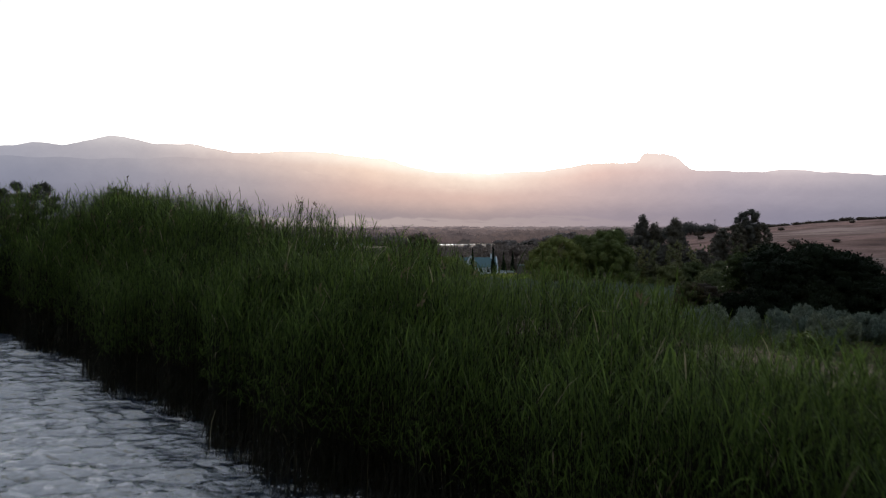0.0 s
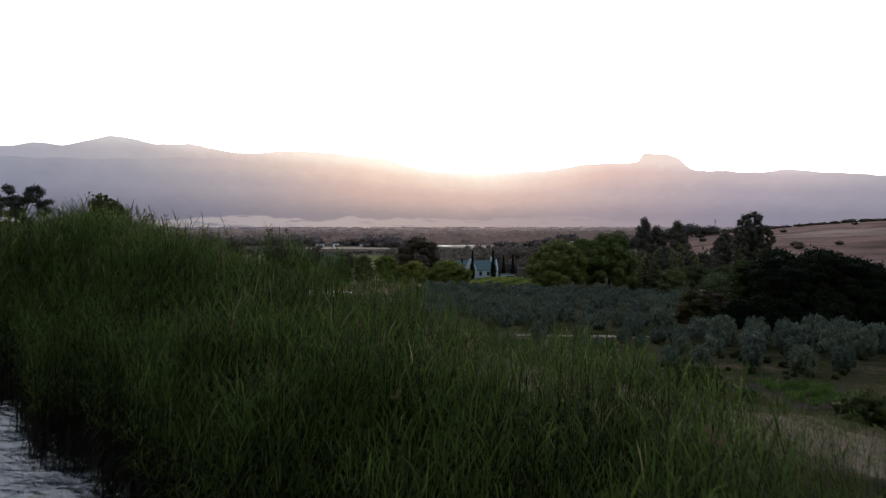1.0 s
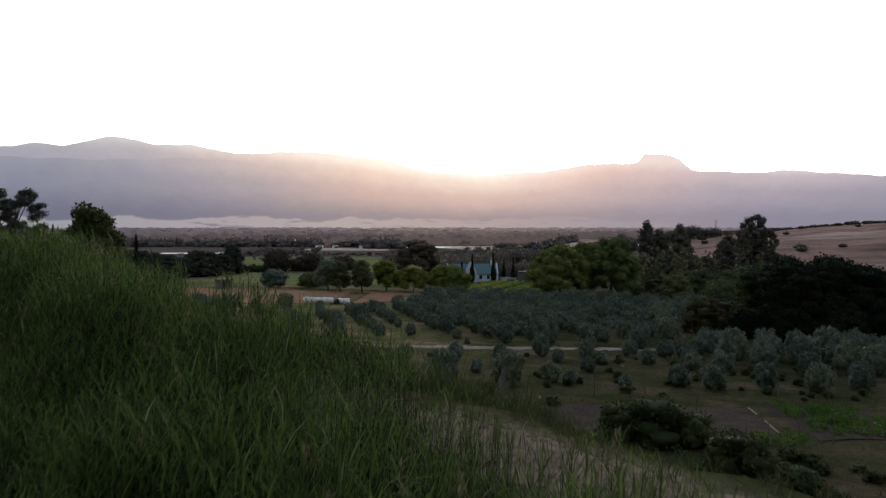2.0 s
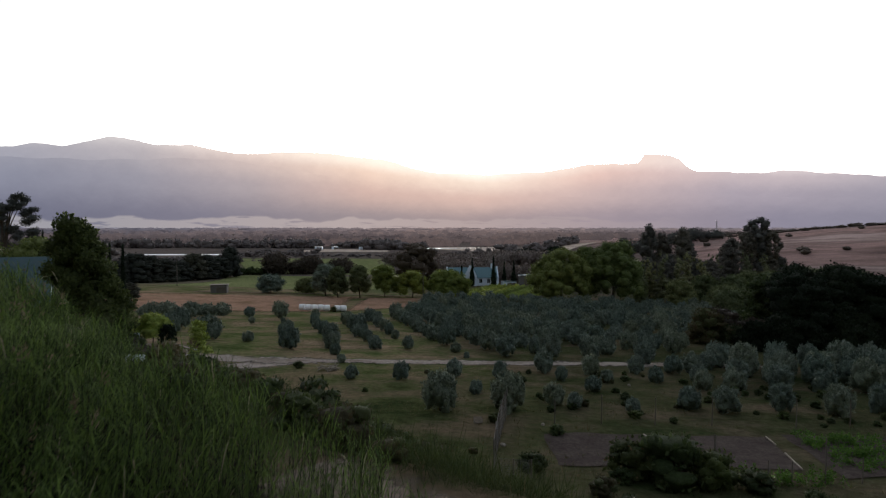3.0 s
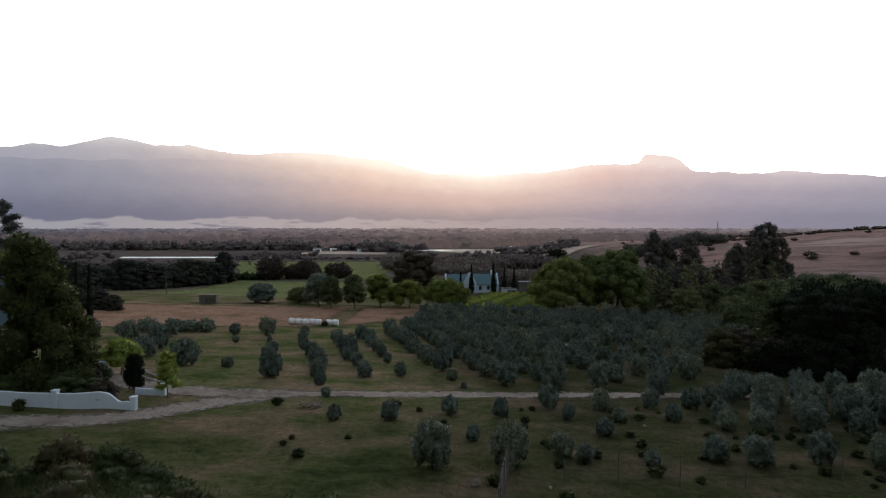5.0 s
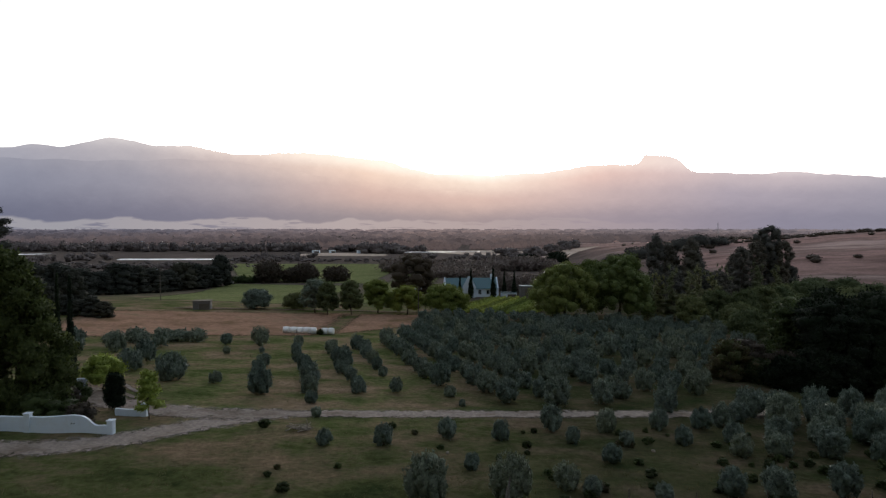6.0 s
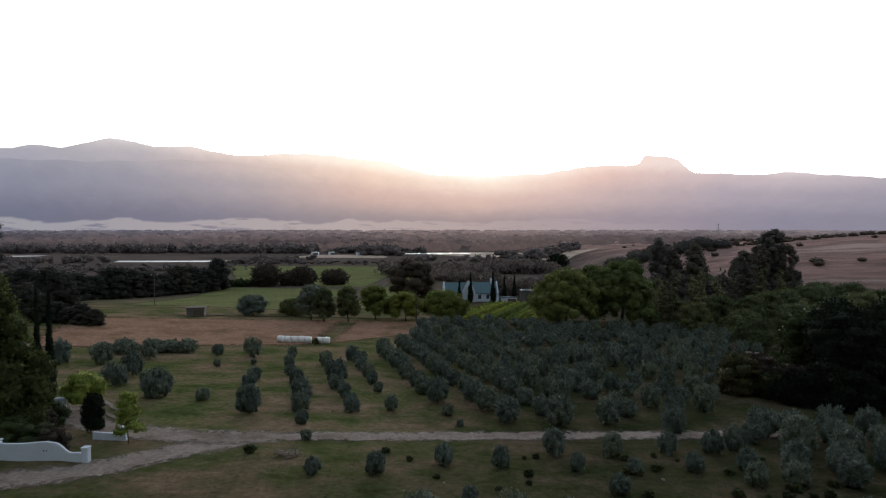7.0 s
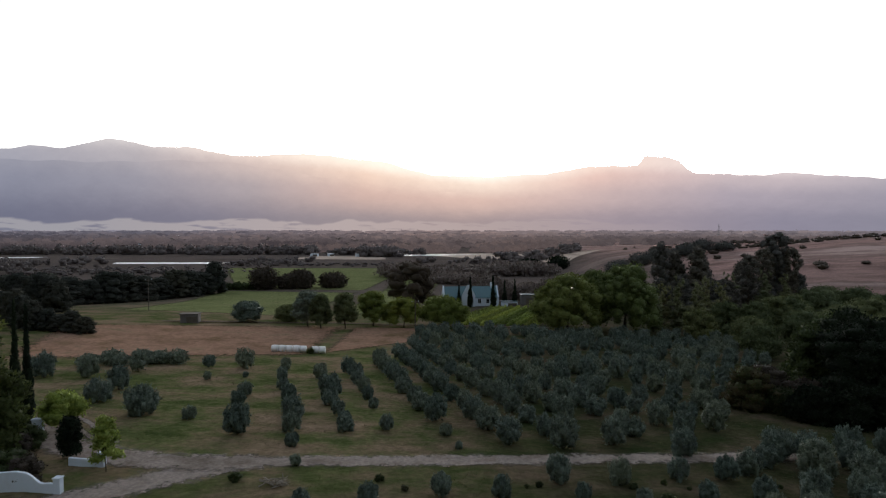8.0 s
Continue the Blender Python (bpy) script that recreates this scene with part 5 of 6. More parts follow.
def tufts():
    """Rough grass and weeds: many small blades in one mesh."""
    r = np.random.default_rng(601)
    n = 26000
    x, y = r.uniform(-50, 55, n), 14 + 117 * r.random(n) ** 1.25
    s = shore(x, y)
    clump = rolling(x * 0.35, y * 0.35) + 0.6 * rolling(x * 1.1 + 4, y * 1.1)
    road = np.interp(x, [-22, -12, 0, 14, 28, 44, 60], [84.5, 85.8, 87, 89, 90.8, 93, 96])
    keep = ((s > 12.6) | (s < 8.9)) & (s > 6.5) & (clump > -0.35 + 0.5 * r.random(n)) & (abs(y - road) > 2.0) & ~((x > 15) & (x < 33) & (y > 48) & (y < 60)) & ~((x < -18) & (y > 70) & (y < 90))
    x, y = x[keep], y[keep]
    m = len(x)
    k = 9
    base = np.repeat(np.stack([x, y, ground(x, y)], 1), k, 0) + r.normal(size=(m * k, 3)) * (0.16, 0.16, 0)
    up = r.normal(size=(m * k, 3)) * 0.45 + (0, 0, 1)
    size = np.repeat((0.12 + 0.24 * r.random((m, 1)) ** 2) * (1 - 0.45 * ease(50, 75, y))[:, None], k, 0)
    side = np.cross(up, r.normal(size=(m * k, 3)))
    side /= np.linalg.norm(side, axis=1, keepdims=True)
    w = side * size * 0.05
    v = np.stack([base - w, base + w, base + up * size + w * 0.2, base + up * size - w * 0.2], 1).reshape(-1, 3)
    thing("grass", "rough green and straw-coloured grass tufts", "grass", kind="stuff", data=quads("grass", v, np.arange(len(v)).reshape(-1, 4), M["grass"]))


tufts()


# ---- built things ----
def at_ground(x, y, turn=0.0, sink=0.0):
    return pose(x, y, float(ground(x, y)) - sink, 0, 0, turn)


def gable_roof(geo, x0, x1, y0, y1, eave, ridge, over=0.35, thick=0.12):
    """Two sloping sheets meeting at a ridge along x."""
    ym = (y0 + y1) / 2
    drop = over * (ridge - eave) / (ym - y0)
    for ya, sgn in ((y0 - over, 1), (y1 + over, -1)):
        v = [(x0, ya, eave - drop), (x1, ya, eave - drop), (x1, ym, ridge), (x0, ym, ridge)]
        v += [(x, y, z + thick) for x, y, z in v]
        geo.add(v, [(0, 1, 2, 3)[::sgn], (4, 5, 6, 7)[::-sgn], (0, 4, 5, 1), (1, 5, 6, 2), (3, 2, 6, 7), (0, 3, 7, 4)])
    return geo


def window(parent, x, z, w, h, y=0.0):
    """A framed dark window set in a wall that faces -y."""
    f = Geo()
    block(f, (x - w / 2 - 0.08, y - 0.05, z - 0.08), (x - w / 2, y + 0.02, z + h + 0.08))
    block(f, (x + w / 2, y - 0.05, z - 0.08), (x + w / 2 + 0.08, y + 0.02, z + h + 0.08))
    block(f, (x - w / 2, y - 0.05, z + h), (x + w / 2, y + 0.02, z + h + 0.08))
    block(f, (x - w / 2, y - 0.09, z - 0.08), (x + w / 2, y + 0.02, z))
    win = part("window", f, M["white"], parent, "white-framed window")
    for k in (-1, 1):
        part("pane", block(Geo(), (x + (k - 1) * w / 4 + 0.03 - (0.0), y - 0.03, z), (x + (k + 1) * w / 4 - 0.03, y + 0.0, z + h)), M["glass"], win, "dark glass pane")


def farmhouse():
    """Low white gabled house with a teal roof and a taller gable over its door."""
    ob = thing("farmhouse", "white gabled farmhouse with a teal metal roof", "house", at_ground(3.2, 264, 6, 0.1) @ Matrix.Diagonal((1, 1, 1.26, 1)))
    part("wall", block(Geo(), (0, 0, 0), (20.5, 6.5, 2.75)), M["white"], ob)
    for x0 in (-0.25, 20.25):
        part("gable", prism(Geo(), [(0, -0.2), (6.9, -0.2), (6.9, 2.8), (3.45, 6.0), (0, 2.8)], x0, x0 + 0.5), M["white"], ob, "white parapet gable").matrix_basis = pose(0, -0.2, 0) @ Matrix(((0, 1, 0, 0), (1, 0, 0, 0), (0, 0, 1, 0), (0, 0, 0, 1)))
    part("roof", gable_roof(Geo(), 0.27, 20.23, 0, 6.5, 2.75, 5.6), M["house_roof"], ob)
    part("front_gable", prism(Geo(), [(6.5, 0), (11.5, 0), (11.5, 3.3), (9.4, 6.5), (8.6, 6.5), (6.5, 3.3)], -1.6, -1.2), M["white"], ob, "taller white gable over the front door")
    part("door", block(Geo(), (8.5, -1.66, 0.1), (9.5, -1.58, 2.2)), M["timber"], ob, "dark wooden front door")
    part("chimney", block(Geo(), (18.0, 2.8, 5.0), (18.9, 3.7, 6.9), 0.05), M["white"], ob)
    for x in (1.8, 4.4, 13.4, 16.6):
        window(ob, x, 0.85, 1.15, 1.3)
    window(ob, 9.0, 3.7, 0.7, 0.8, -1.6)
    part("wing_wall", block(Geo(), (6.8, -1.2, 0), (11.2, -0.002, 3.0)), M["white"], ob)
    part("wing_roof", gable_roof(Geo(), -1.18, 3.2, -2.2, 2.2, 3.0, 5.9, 0.2), M["house_roof"], ob).matrix_basis = pose(9.0, 0, 0, 0, 0, 90)


def farm_vehicle_shed(x, y, w, d, h, turn, wall, roof, label, name="shed"):
    ob = thing(name, label, "shed", at_ground(x, y, turn, 0.1))
    g = Geo()
    for lo, hi in (((0, 0, 0), (0.2, d, h)), ((w - 0.2, 0, 0), (w, d, h)), ((0.2, d - 0.2, 0), (w - 0.2, d, h)), ((0.2, 0, h * 0.72), (w - 0.2, 0.2, h)), ((0.2, 0, 0), (w * 0.35, 0.2, h * 0.72))):
        block(g, lo, hi)
    part("wall", g, M[wall], ob)
    part("roof", block(Geo(), (-0.25, -0.25, h), (w + 0.25, d + 0.25, h + 0.14)), M[roof], ob)
    part("door", block(Geo(), (w * 0.36, 0.05, 0), (w - 0.2, 0.15, h * 0.72)), M["timber"], ob, "dark opening door")


farmhouse()
for x, y, w, h, k in ((8.7, 262, 1.8, 8.5, 0), (12.8, 260.0, 2.1, 12, 1), (21.3, 260.4, 2.3, 12.5, 2), (30.3, 270, 2.0, 10.5, 3), (27.0, 276, 1.8, 10, 4)):
    spire("cypress_tree", "narrow dark cypress before the farmhouse", "pine", x, y, w, h, 700 + k, 2400, 0.32, "cypresses")
farm_vehicle_shed(25.4, 266, 5.6, 4, 1.7, 5, "white", "teal", "low white outbuilding beside the farmhouse", "outbuilding")
farm_vehicle_shed(33.0, 271, 5, 5, 4.0, 0, "concrete", "teal", "grey outbuilding behind the vineyard", "outbuilding")
farm_vehicle_shed(-65.0, 190, 4.4, 3, 2.3, 8, "concrete", "timber", "grey block shed beside the farm lane")
farm_vehicle_shed(148, 262, 12, 6, 3.4, -10, "white", "steel", "pale shed at the foot of the bare hill")
for x, y, w, k in ((-150, 755, 11, 0), (-131, 760, 10, 1), (-96, 750, 12, 2), (126, 900, 16, 3), (-560, 1180, 22, 4), (-620, 1190, 26, 5), (-500, 1210, 18, 6), (-680, 1230, 22, 7)):
    farm_vehicle_shed(x, y, w * 0.75, 7, 3.4, 10 * k, "white", "steel", "distant white farm building in the valley", "farm_building")


def big_barn():
    """Long white building with a steep teal roof, mostly behind trees."""
    ob = thing("barn", "white building with a steep teal metal roof", "building", at_ground(-80.0, 91, 30, 0.1))
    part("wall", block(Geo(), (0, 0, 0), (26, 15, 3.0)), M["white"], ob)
    part("roof", gable_roof(Geo(), -0.4, 26.4, 0, 15, 3.0, 9.4, 0.5), M["teal"], ob)
    rib = Geo()
    for k in range(44):
        x = -0.2 + k * 0.61
        rib.add([(x, -0.5, 2.72), (x + 0.06, -0.5, 2.72), (x + 0.06, 7.5, 9.55), (x, 7.5, 9.55), (x, -0.5, 2.66), (x + 0.06, -0.5, 2.66), (x + 0.06, 7.5, 9.45), (x, 7.5, 9.45)], [(0, 1, 2, 3), (0, 3, 7, 4), (1, 5, 6, 2)])
    part("roof_ribs", rib, M["teal"], ob, "raised seams of the roof sheet")
    part("end_gable", prism(Geo(), [(0, 0), (15, 0), (15, 3), (7.5, 9.3), (0, 3)], 25.8, 26.1), M["white"], ob).matrix_basis = Matrix(((0, 1, 0, 0), (1, 0, 0, 0), (0, 0, 1, 0), (0, 0, 0, 1)))
    for x in (16, 20, 24):
        window(ob, x, 0.7, 1.1, 1.4)


big_barn()


def garden_wall(x0, x1, y, label, sweep, tall=1.35):
    """A white plastered wall with pillars; at its east end it sweeps down to the last one."""
    ob = thing("garden_wall", label, "wall", kind="structure")
    step = 0.25
    k = int((x1 - x0) / step)
    v, f = [], []
    for i in range(k + 1):
        x = x0 + (x1 - x0) * i / k
        d = x1 - x
        h = tall + 0.25 * float(ease(9, 2.6, d)) if sweep else tall
        if sweep and d < 3.0:
            h = 0.75 + (h - 0.75) * float(ease(0.8, 2.8, d)) + 0.06 * math.sin(d * 4)
        g0 = float(ground(x, y))
        for yy, z in ((y - 0.13, g0 - 0.3), (y - 0.13, g0 + h - 0.03), (y - 0.1, g0 + h), (y + 0.1, g0 + h), (y + 0.13, g0 + h - 0.03), (y + 0.13, g0 - 0.3)):
            v.append((x, yy, z))
    for i in range(k):
        f += [(6 * i + j, 6 * i + 6 + j, 6 * i + 7 + j, 6 * i + j + 1) for j in range(5)]
    f += [tuple(range(6)), tuple(range(6 * k + 5, 6 * k - 1, -1))]
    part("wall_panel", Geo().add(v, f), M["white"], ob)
    for x in [x1 + 0.2] + [x1 - 7.2 - 7 * j for j in range(int((x1 - x0) / 7))]:
        g0 = float(ground(x, y))
        p = Geo()
        block(p, (x - 0.27, y - 0.27, g0 - 0.3), (x + 0.27, y + 0.27, g0 + (1.25 if x > x1 else tall + 0.3)), 0.03)
        pl = part("pillar", p, M["white"], ob)
        z1 = g0 + (1.25 if x > x1 else tall + 0.3)
        part("cap", block(Geo(), (x - 0.32, y - 0.32, z1), (x + 0.32, y + 0.32, z1 + 0.08), 0.03), M["white"], pl)


garden_wall(-62, -27.5, 76.4, "white plastered boundary wall sweeping down to a pillar", True)
garden_wall(-30.3, -27.6, 82.9, "short low white wall beside the driveway", False, 0.7)
ob = thing("gate_pier", "broad white gate pier half hidden by shrubs", "pier", at_ground(-38.5, 90.4, 12, 0.1))
part("pier", block(Geo(), (0, 0, 0), (1.0, 0.5, 1.9), 0.03), M["white"], ob)
part("cap", block(Geo(), (-0.06, -0.06, 1.9), (1.06, 0.56, 2.0), 0.03), M["white"], ob)
part("post_box", block(Geo(), (0.15, -0.25, 0.95), (0.6, -0.02, 1.35), 0.03), M["timber"], ob, "dark post box on the pier")


def bush(name, label, material, x, y, width, tall, seed, count=1500, leaf=0.2):
    r = np.random.default_rng(seed)
    ob = plant(name, label, "bush", lobed(r, 8, width / 2, 0.0, tall, 0.42, 0.2), count, leaf, leaf * 0.45, material, r, (tall * 0.4, 0.05), trunks=3, shell=0.4)
    ob.matrix_basis = stand(ob, x, y)


bush("garden_shrub", "dark shrub spilling over the white wall", "purple", -31.0, 77.9, 2.8, 2.5, 801)
bush("garden_shrub", "rounded dark shrub behind the white wall", "broad", -33.5, 79.5, 3.6, 2.4, 802)
bush("garden_shrub", "dark red shrub beside the driveway", "purple", -35.4, 83.6, 3.0, 2.6, 803)
bush("garden_shrub", "leafy shrub beside the gate pier", "broad", -40.3, 88.5, 3.4, 2.6, 804, 2200)
bush("garden_shrub", "creeper growing up the white wall", "scrub", -37.3, 75.1, 1.3, 1.1, 805, 500, 0.15)
bush("garden_shrub", "creeper on the wall pillar", "scrub", -31.2, 77.7, 1.6, 2.1, 806, 500, 0.15)


for k, (x, y, w, h) in enumerate(((-36.0, 79.6, 4.2, 2.8), (-40.5, 79.7, 4.6, 2.6), (-45.0, 79.6, 4.6, 3.0), (-49.5, 79.6, 4.6, 2.5), (-54, 79.5, 4.6, 2.7), (-43, 82.0, 5.0, 3.6), (-36.5, 86.2, 3.4, 2.6))):
    bush("garden_shrub", "dense dark hedge shrub behind the white wall", "shade", x, y, w, h, 820 + k, 1700, 0.24)


# wrapped bales in a row at the field's edge
def bale(x, y, turn, k):
    ob = thing("wrapped_bale", "round bale in shiny white plastic wrap", "bale", at_ground(x, y, turn), "wrapped bales")
    g = Geo()
    tube(g, [(-0.62, 0, 0.66), (-0.58, 0, 0.66), (-0.2, 0, 0.68), (0.2, 0, 0.66), (0.58, 0, 0.66), (0.62, 0, 0.66)], [0.5, 0.66, 0.70, 0.69, 0.66, 0.5], 14)
    g.add([(-0.62, 0.5 * math.cos(a), 0.66 + 0.5 * math.sin(a)) for a in np.linspace(0, 2 * math.pi, 14, False)], [tuple(range(14))])
    part("wrap", g, M["wrap"], ob, smooth=True)
    return ob


for k in range(7):
    bale(-30.0 + k * 1.38 + 0.9 * (k > 4), 150.3 + 0.12 * (k % 2), 4 * (k % 3) - 4, k)
bush("field_bush", "dark bush between the wrapped bales", "scrub", -22.9, 149.4, 1.4, 1.3, 807, 500)


# wire fence running up from the track
def fence(line, tall, spacing, label):
    ob = thing("wire_fence", label, "fence")
    line = [Vector(p) for p in line]
    posts = []
    for a, b in zip(line, line[1:]):
        n = max(1, round((b - a).length / spacing))
        posts += [a.lerp(b, i / n) for i in range(n)]
    posts.append(line[-1])
    tops = []
    for i, p in enumerate(posts):
        z = float(ground(p.x, p.y))
        lean = 0.05 * math.sin(i * 2.3)
        part("post", tube(Geo(), [(p.x, p.y, z - 0.3), (p.x + lean, p.y, z + tall)], [0.055, 0.05], 6), M["timber"], ob)
        tops.append(Vector((p.x, p.y, z)))
    for a, b in zip(tops, tops[1:]):
        g = Geo()
        for k in range(11):
            h = Vector((0, 0, 0.1 + k * (tall - 0.15) / 10))
            tube(g, [a + h, b + h], [0.009, 0.009], 3)
        n = int((b - a).length / 0.22)
        for k in range(1, n):
            q = a.lerp(b, k / n)
            tube(g, [q + Vector((0, 0, 0.1)), q + Vector((0, 0, tall - 0.05))], [0.007, 0.007], 3)
        part("wire_mesh", g, M["wire"], ob, "rusty galvanised wire mesh")


fence([(4.4, 47.6), (5.1, 53), (5.9, 58), (6.7, 62.5)], 2.3, 1.9, "tall wire mesh fence with dark wooden posts")
fence([(4.4, 47.6), (6.6, 47.0)], 1.2, 1.1, "low wire gate panel beside the track")
for x, y, h in ((17.4, 47.2, 3.0), (24.6, 48.2, 2.8), (14.0, 60.3, 2.4), (18.4, 60.6, 2.2), (23.1, 60.9, 2.4), (30.2, 61.4, 2.4), (35.0, 62.0, 2.2), (10.2, 60.0, 2.0), (20.8, 47.6, 1.5), (22.4, 47.9, 1.4), (27.0, 48.4, 1.6)):
    z = float(ground(x, y))
    ob = thing("stake", "thin dark wooden stake at the garden edge", "stake", group="garden stakes", data=tube(Geo(), [(x, y, z - 0.2), (x + 0.04, y, z + h * 0.6), (x + 0.02, y, z + h)], [0.05, 0.045, 0.035], 6).mesh("stake", M["timber"]))

# garden plots with pale edging
sheet("garden_bed", [(15.6, 50.4), (24.4, 50.0), (26.0, 58.0), (16.9, 57.2)], M["soil"], "bare dark garden bed with pale edging", 0.06, 0.8, 0.1, "garden bed", "structure")
sheet("garden_bed", [(26.4, 49.0), (34, 50), (36, 59.0), (27.4, 58.6)], M["soil"], "dark garden bed with green crops", 0.06, 0.8, 0.1, "garden bed", "structure")
sheet("garden_bed", [(8.6, 49.5), (15.0, 50.0), (16.3, 57.4), (8.8, 57.0)], M["soil"], "bare grey garden soil beside the fence", 0.05, 0.8, 0.3, "garden bed", "structure")
for a, b in (((15.6, 50.4), (16.3, 53.2)), ((24.3, 50.1), (25.2, 53.8)), ((25.6, 55.8), (26.0, 58.0)), ((33.0, 50.8), (33.8, 54.5)), ((16.4, 57.2), (16.9, 54.8))):
    za, zb = float(ground(*a)), float(ground(*b))
    thing("bed_edging", "pale painted edging board of a garden bed", "edging", group="bed edging", data=tube(Geo(), [(*a, za + 0.1), (*b, zb + 0.1)], [0.06, 0.06], 4).mesh("bed_edging", M["pale_bark"]))


def crops():
    r = np.random.default_rng(901)
    lobes = []
    for _ in range(90):
        i, j = r.random(), r.random()
        x, y = 27.2 + 6.5 * i + 1.0 * j, 50.2 + 7.8 * j
        w = 0.25 + 0.3 * r.random()
        lobes.append(((x, y, float(ground(x, y)) + w * 0.6), (w, w, w * 0.8)))
    for _ in range(40):
        x, y = r.uniform(16.5, 26), r.uniform(47.2, 49.2)
        lobes.append(((x, y, float(ground(x, y)) + 0.35), (0.25, 0.25, 0.45)))
    v, f = leaves(r, lobes, 7000, 0.17, 0.09, 0.3)
    thing("crops", "bright green leafy vegetables in rows", "vegetables", kind="stuff", data=quads("crops", v, f, M["veg"]))


crops()


# small pale things on the ground
def rock(x, y, w, h, seed, label="pale boulder lying in rough grass"):
    r = np.random.default_rng(seed)
    bm = bmesh.new()
    bmesh.ops.create_icosphere(bm, subdivisions=2, radius=0.5)
    for v in bm.verts:
        v.co = Vector((v.co.x * w, v.co.y * w * 0.8, v.co.z * h)) * (1 + 0.25 * noise.noise(v.co * 3 + Vector((seed, 0, 0))))
    me = bpy.data.meshes.new("boulder")
    bm.to_mesh(me)
    bm.free()
    me.materials.append(M["pale_bark"])
    thing("boulder", label, "rock", at_ground(x, y, 30 * seed) @ pose(0, 0, h * 0.3), "boulders", data=me)


for k, (x, y, w, h) in enumerate(((9.2, 59.4, 0.3, 0.3), (2.6, 74.0, 0.35, 0.25), (14.5, 79.0, 0.4, 0.3), (21.0, 76.5, 0.4, 0.3), (5.5, 53.5, 0.4, 0.3))):
    rock(x, y, w, h, k + 1)


def branch_pile(x, y):
    """Sawn pale branches thrown on a heap, one of them standing up."""
    r = np.random.default_rng(33)
    ob = thing("branch_pile", "heap of pale sawn branches in the grass", "wood", at_ground(x, y))
    for k in range(16):
        a, long = r.random() * 3.1, 0.7 + 0.8 * r.random()
        cx, cy, cz = r.normal() * 0.6, r.normal() * 0.3, 0.08 + 0.03 * k
        dx, dy = math.cos(a) * long, math.sin(a) * long * 0.5
        tilt = r.normal() * 0.15
        part("branch", tube(Geo(), [(cx - dx, cy - dy, cz), (cx, cy, cz + 0.05), (cx + dx, cy + dy, max(0.05, cz + tilt))], [0.06, 0.05, 0.03], 6), M["pale_bark"], ob)
    part("branch", tube(Geo(), [(0.8, 0, -0.1), (0.85, 0.05, 0.5), (0.8, 0, 1.1)], [0.06, 0.05, 0.04], 6), M["pale_bark"], ob)


branch_pile(-11.4, 79.6)


def slatted_crate(x, y):
    ob = thing("crate", "pale slatted wooden crate beside the fence", "crate", at_ground(x, y, 8))
    for k in range(5):
        part("slat", block(Geo(), (k * 0.14, 0, 0.02), (k * 0.14 + 0.09, 0.02, 0.42)), M["pale_bark"], ob)
        part("slat", block(Geo(), (k * 0.14, 0.43, 0.02), (k * 0.14 + 0.09, 0.45, 0.42)), M["pale_bark"], ob)
    for z in (0.06, 0.32):
        part("rail", block(Geo(), (0, 0.021, z), (0.65, 0.05, z + 0.06)), M["pale_bark"], ob)
        part("rail", block(Geo(), (0, 0.40, z), (0.65, 0.429, z + 0.06)), M["pale_bark"], ob)
    part("base", block(Geo(), (0, 0.051, 0.0), (0.65, 0.399, 0.05)), M["pale_bark"], ob)


slatted_crate(3.8, 59.2)

# vineyard below the farmhouse
for k in range(11):
    x0 = 8.0 + k * 2.5
    hedge("vine_hedge", "trained green vine hedge below the farmhouse", "bright" if k % 3 else "lime", (x0 - 4.5, 203 + 0.3 * k), (x0 + 12.5, 256 + 0.2 * k), 0.9, 1.5, 2200, 0.3, 1000 + k)["group"] = "vine rows"


def utility_pole(x, y, tall, label):
    ob = thing("utility_pole", label, "pole", at_ground(x, y, 20))
    part("pole", tube(Geo(), [(0, 0, -0.5), (0, 0, tall)], [0.14, 0.09], 8), M["timber"], ob)
    part("crossarm", block(Geo(), (-1.0, -0.06, tall - 0.6), (1.0, 0.06, tall - 0.45)), M["timber"], ob)
    for dx in (-0.85, 0.0, 0.85):
        part("insulator", tube(Geo(), [(dx, 0, tall - 0.45), (dx, 0, tall - 0.2)], [0.05, 0.07], 6), M["white"], ob)


utility_pole(-88, 222, 10, "dark utility pole beside the pine belt")
utility_pole(-4.4, 190, 8, "slim dark pole near the lane trees")
utility_pole(-64, 345, 9, "slim dark pole in the green field")


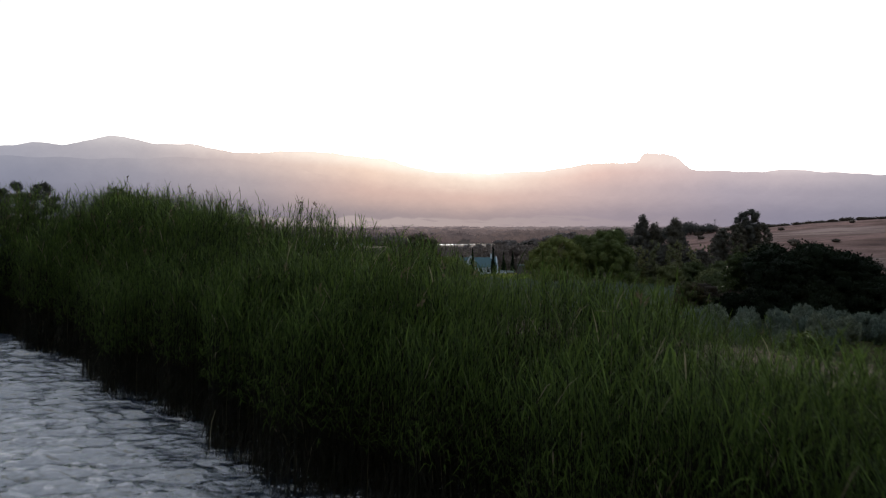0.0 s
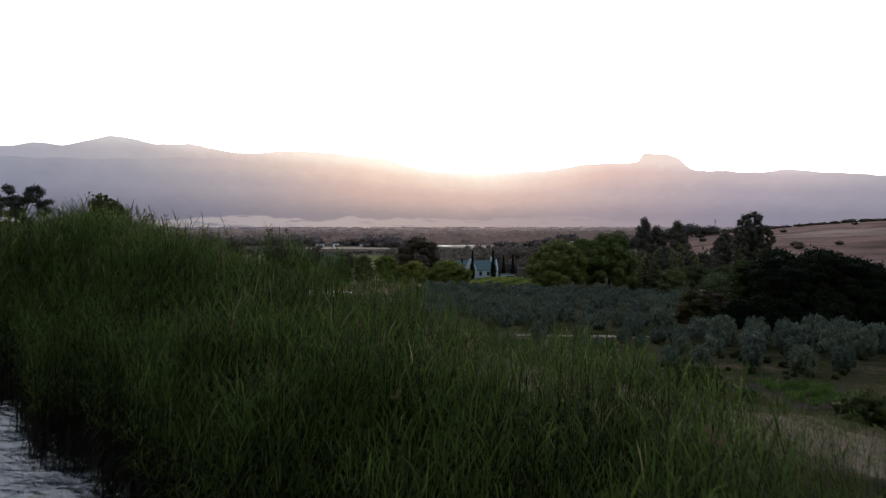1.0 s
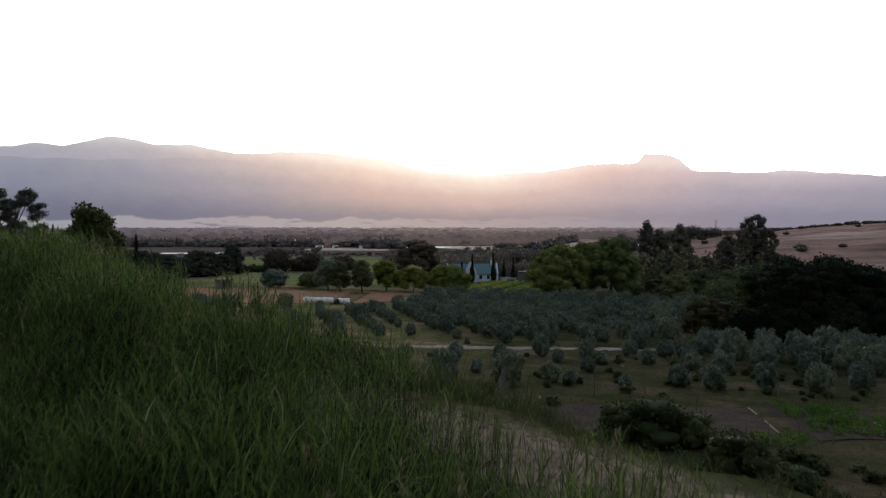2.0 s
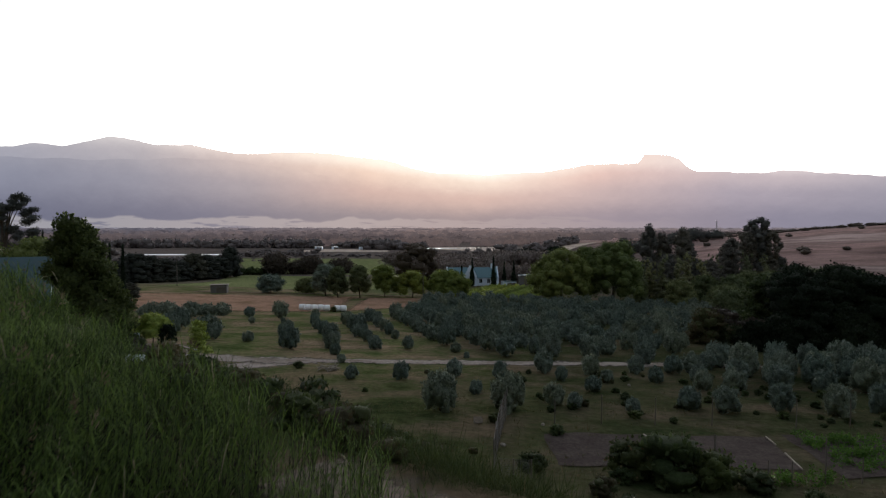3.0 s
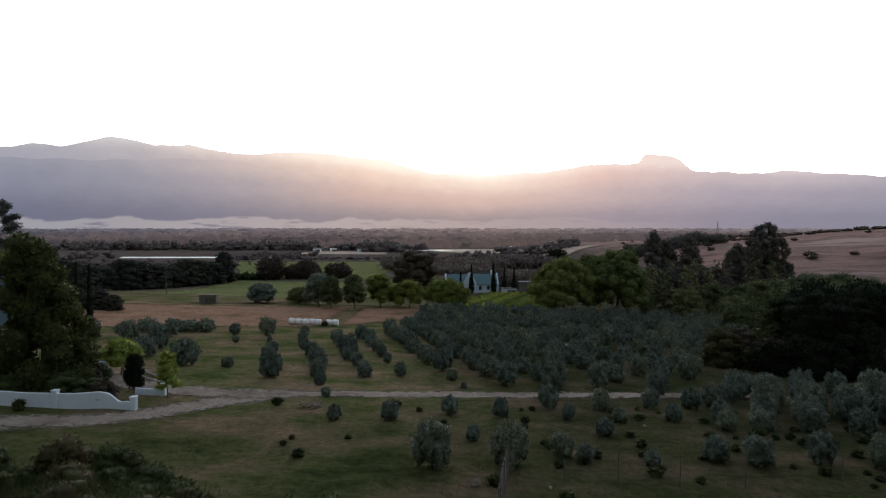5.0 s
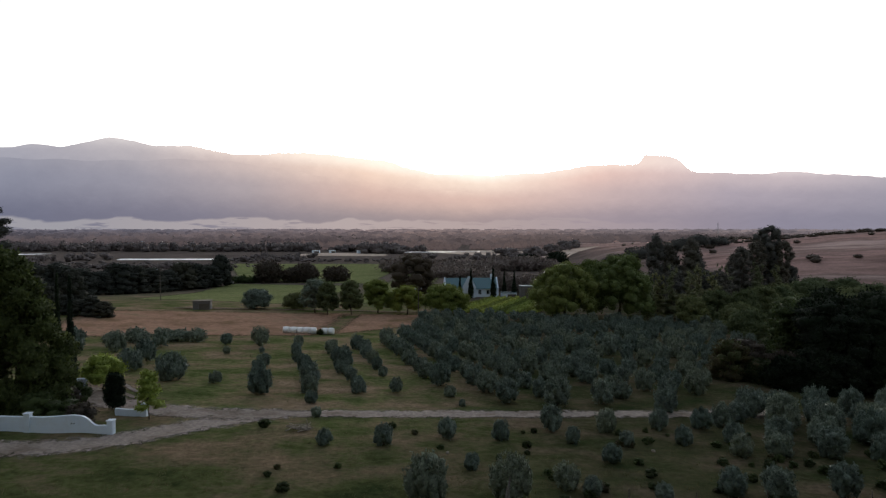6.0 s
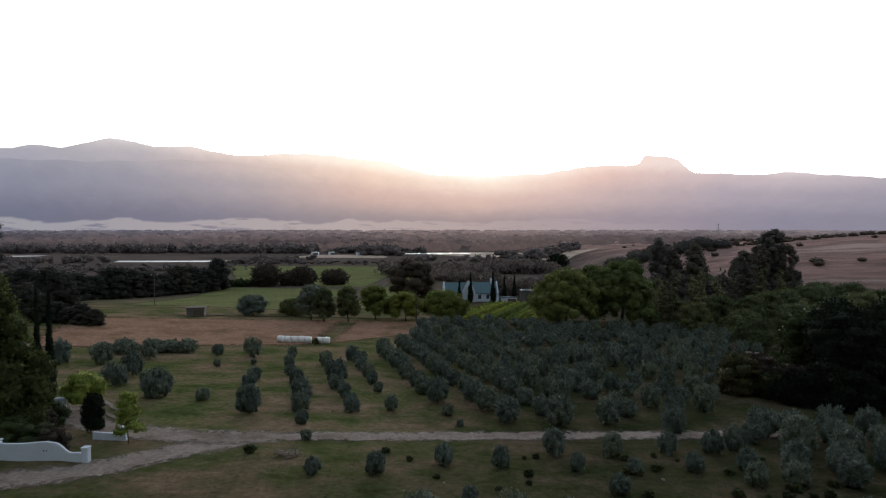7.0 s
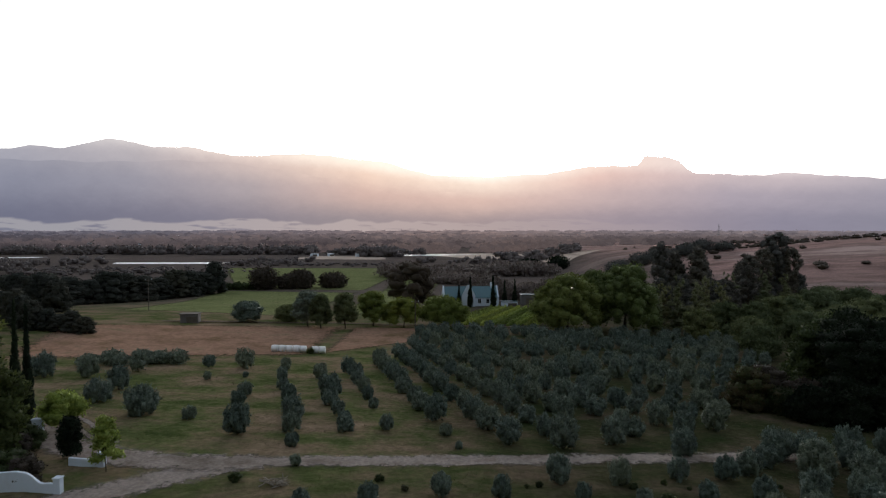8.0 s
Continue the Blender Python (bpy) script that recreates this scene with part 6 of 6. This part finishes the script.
def pylon(x, y, tall):
    ob = thing("pylon", "distant lattice steel power pylon", "pylon", at_ground(x, y, 25))
    g = Geo()
    for sx, sy in ((-1, -1), (1, -1), (1, 1), (-1, 1)):
        tube(g, [(sx * 3.2, sy * 3.2, 0), (sx * 0.9, sy * 0.9, tall * 0.6), (sx * 0.4, sy * 0.4, tall)], [0.22, 0.18, 0.12], 4)
    for k in range(8):
        z0, z1 = tall * k / 8, tall * (k + 1) / 8
        w0, w1 = 3.2 - 2.6 * k / 8, 3.2 - 2.6 * (k + 1) / 8
        for s in (-1, 1):
            tube(g, [(-w0, s * w0, z0), (w1, s * w1, z1)], [0.1, 0.1], 3)
            tube(g, [(w0, s * w0, z0), (-w1, s * w1, z1)], [0.1, 0.1], 3)
    part("tower", g, M["steel"], ob)
    for z in (0.72, 0.84, 0.95):
        part("arm", tube(Geo(), [(-7 * (1.3 - z * 0.5), 0, tall * z), (0, 0, tall * z + 0.8), (7 * (1.3 - z * 0.5), 0, tall * z)], [0.1, 0.3, 0.1], 4), M["steel"], ob)


pylon(640, 1490, 38)


def hill_scrub():
    """Dark low bushes dotted over the bare hill."""
    r = np.random.default_rng(1201)
    lobes = []
    while len(lobes) < 260:
        x, y = r.uniform(150, 460), r.uniform(290, 620)
        if rolling(x * 0.05 + 2, y * 0.04) < 0.1 and r.random() < 0.75:
            continue
        w = r.uniform(0.8, 2.6)
        lobes.append(((x, y, float(ground(x, y)) + w * 0.4), (w * 1.3, w * 1.3, w * 0.7)))
    for k in range(60):
        x = 170 + k * 5 + r.normal() * 2
        y = 411 + r.normal() * 3
        w = r.uniform(0.6, 1.5)
        lobes.append(((x, y, float(ground(x, y)) + 0.4), (4.2, 2.0, w)))
    v, f = joined(clumps(r, lobes, 0.8, 2, 0.2), leaves(r, lobes, 14000, 0.6, 0.4, 0.7))
    thing("hill_scrub", "dark low scrub scattered over the bare hill", "scrub", kind="stuff", data=quads("hill_scrub", v, f, M["purple"]))


hill_scrub()
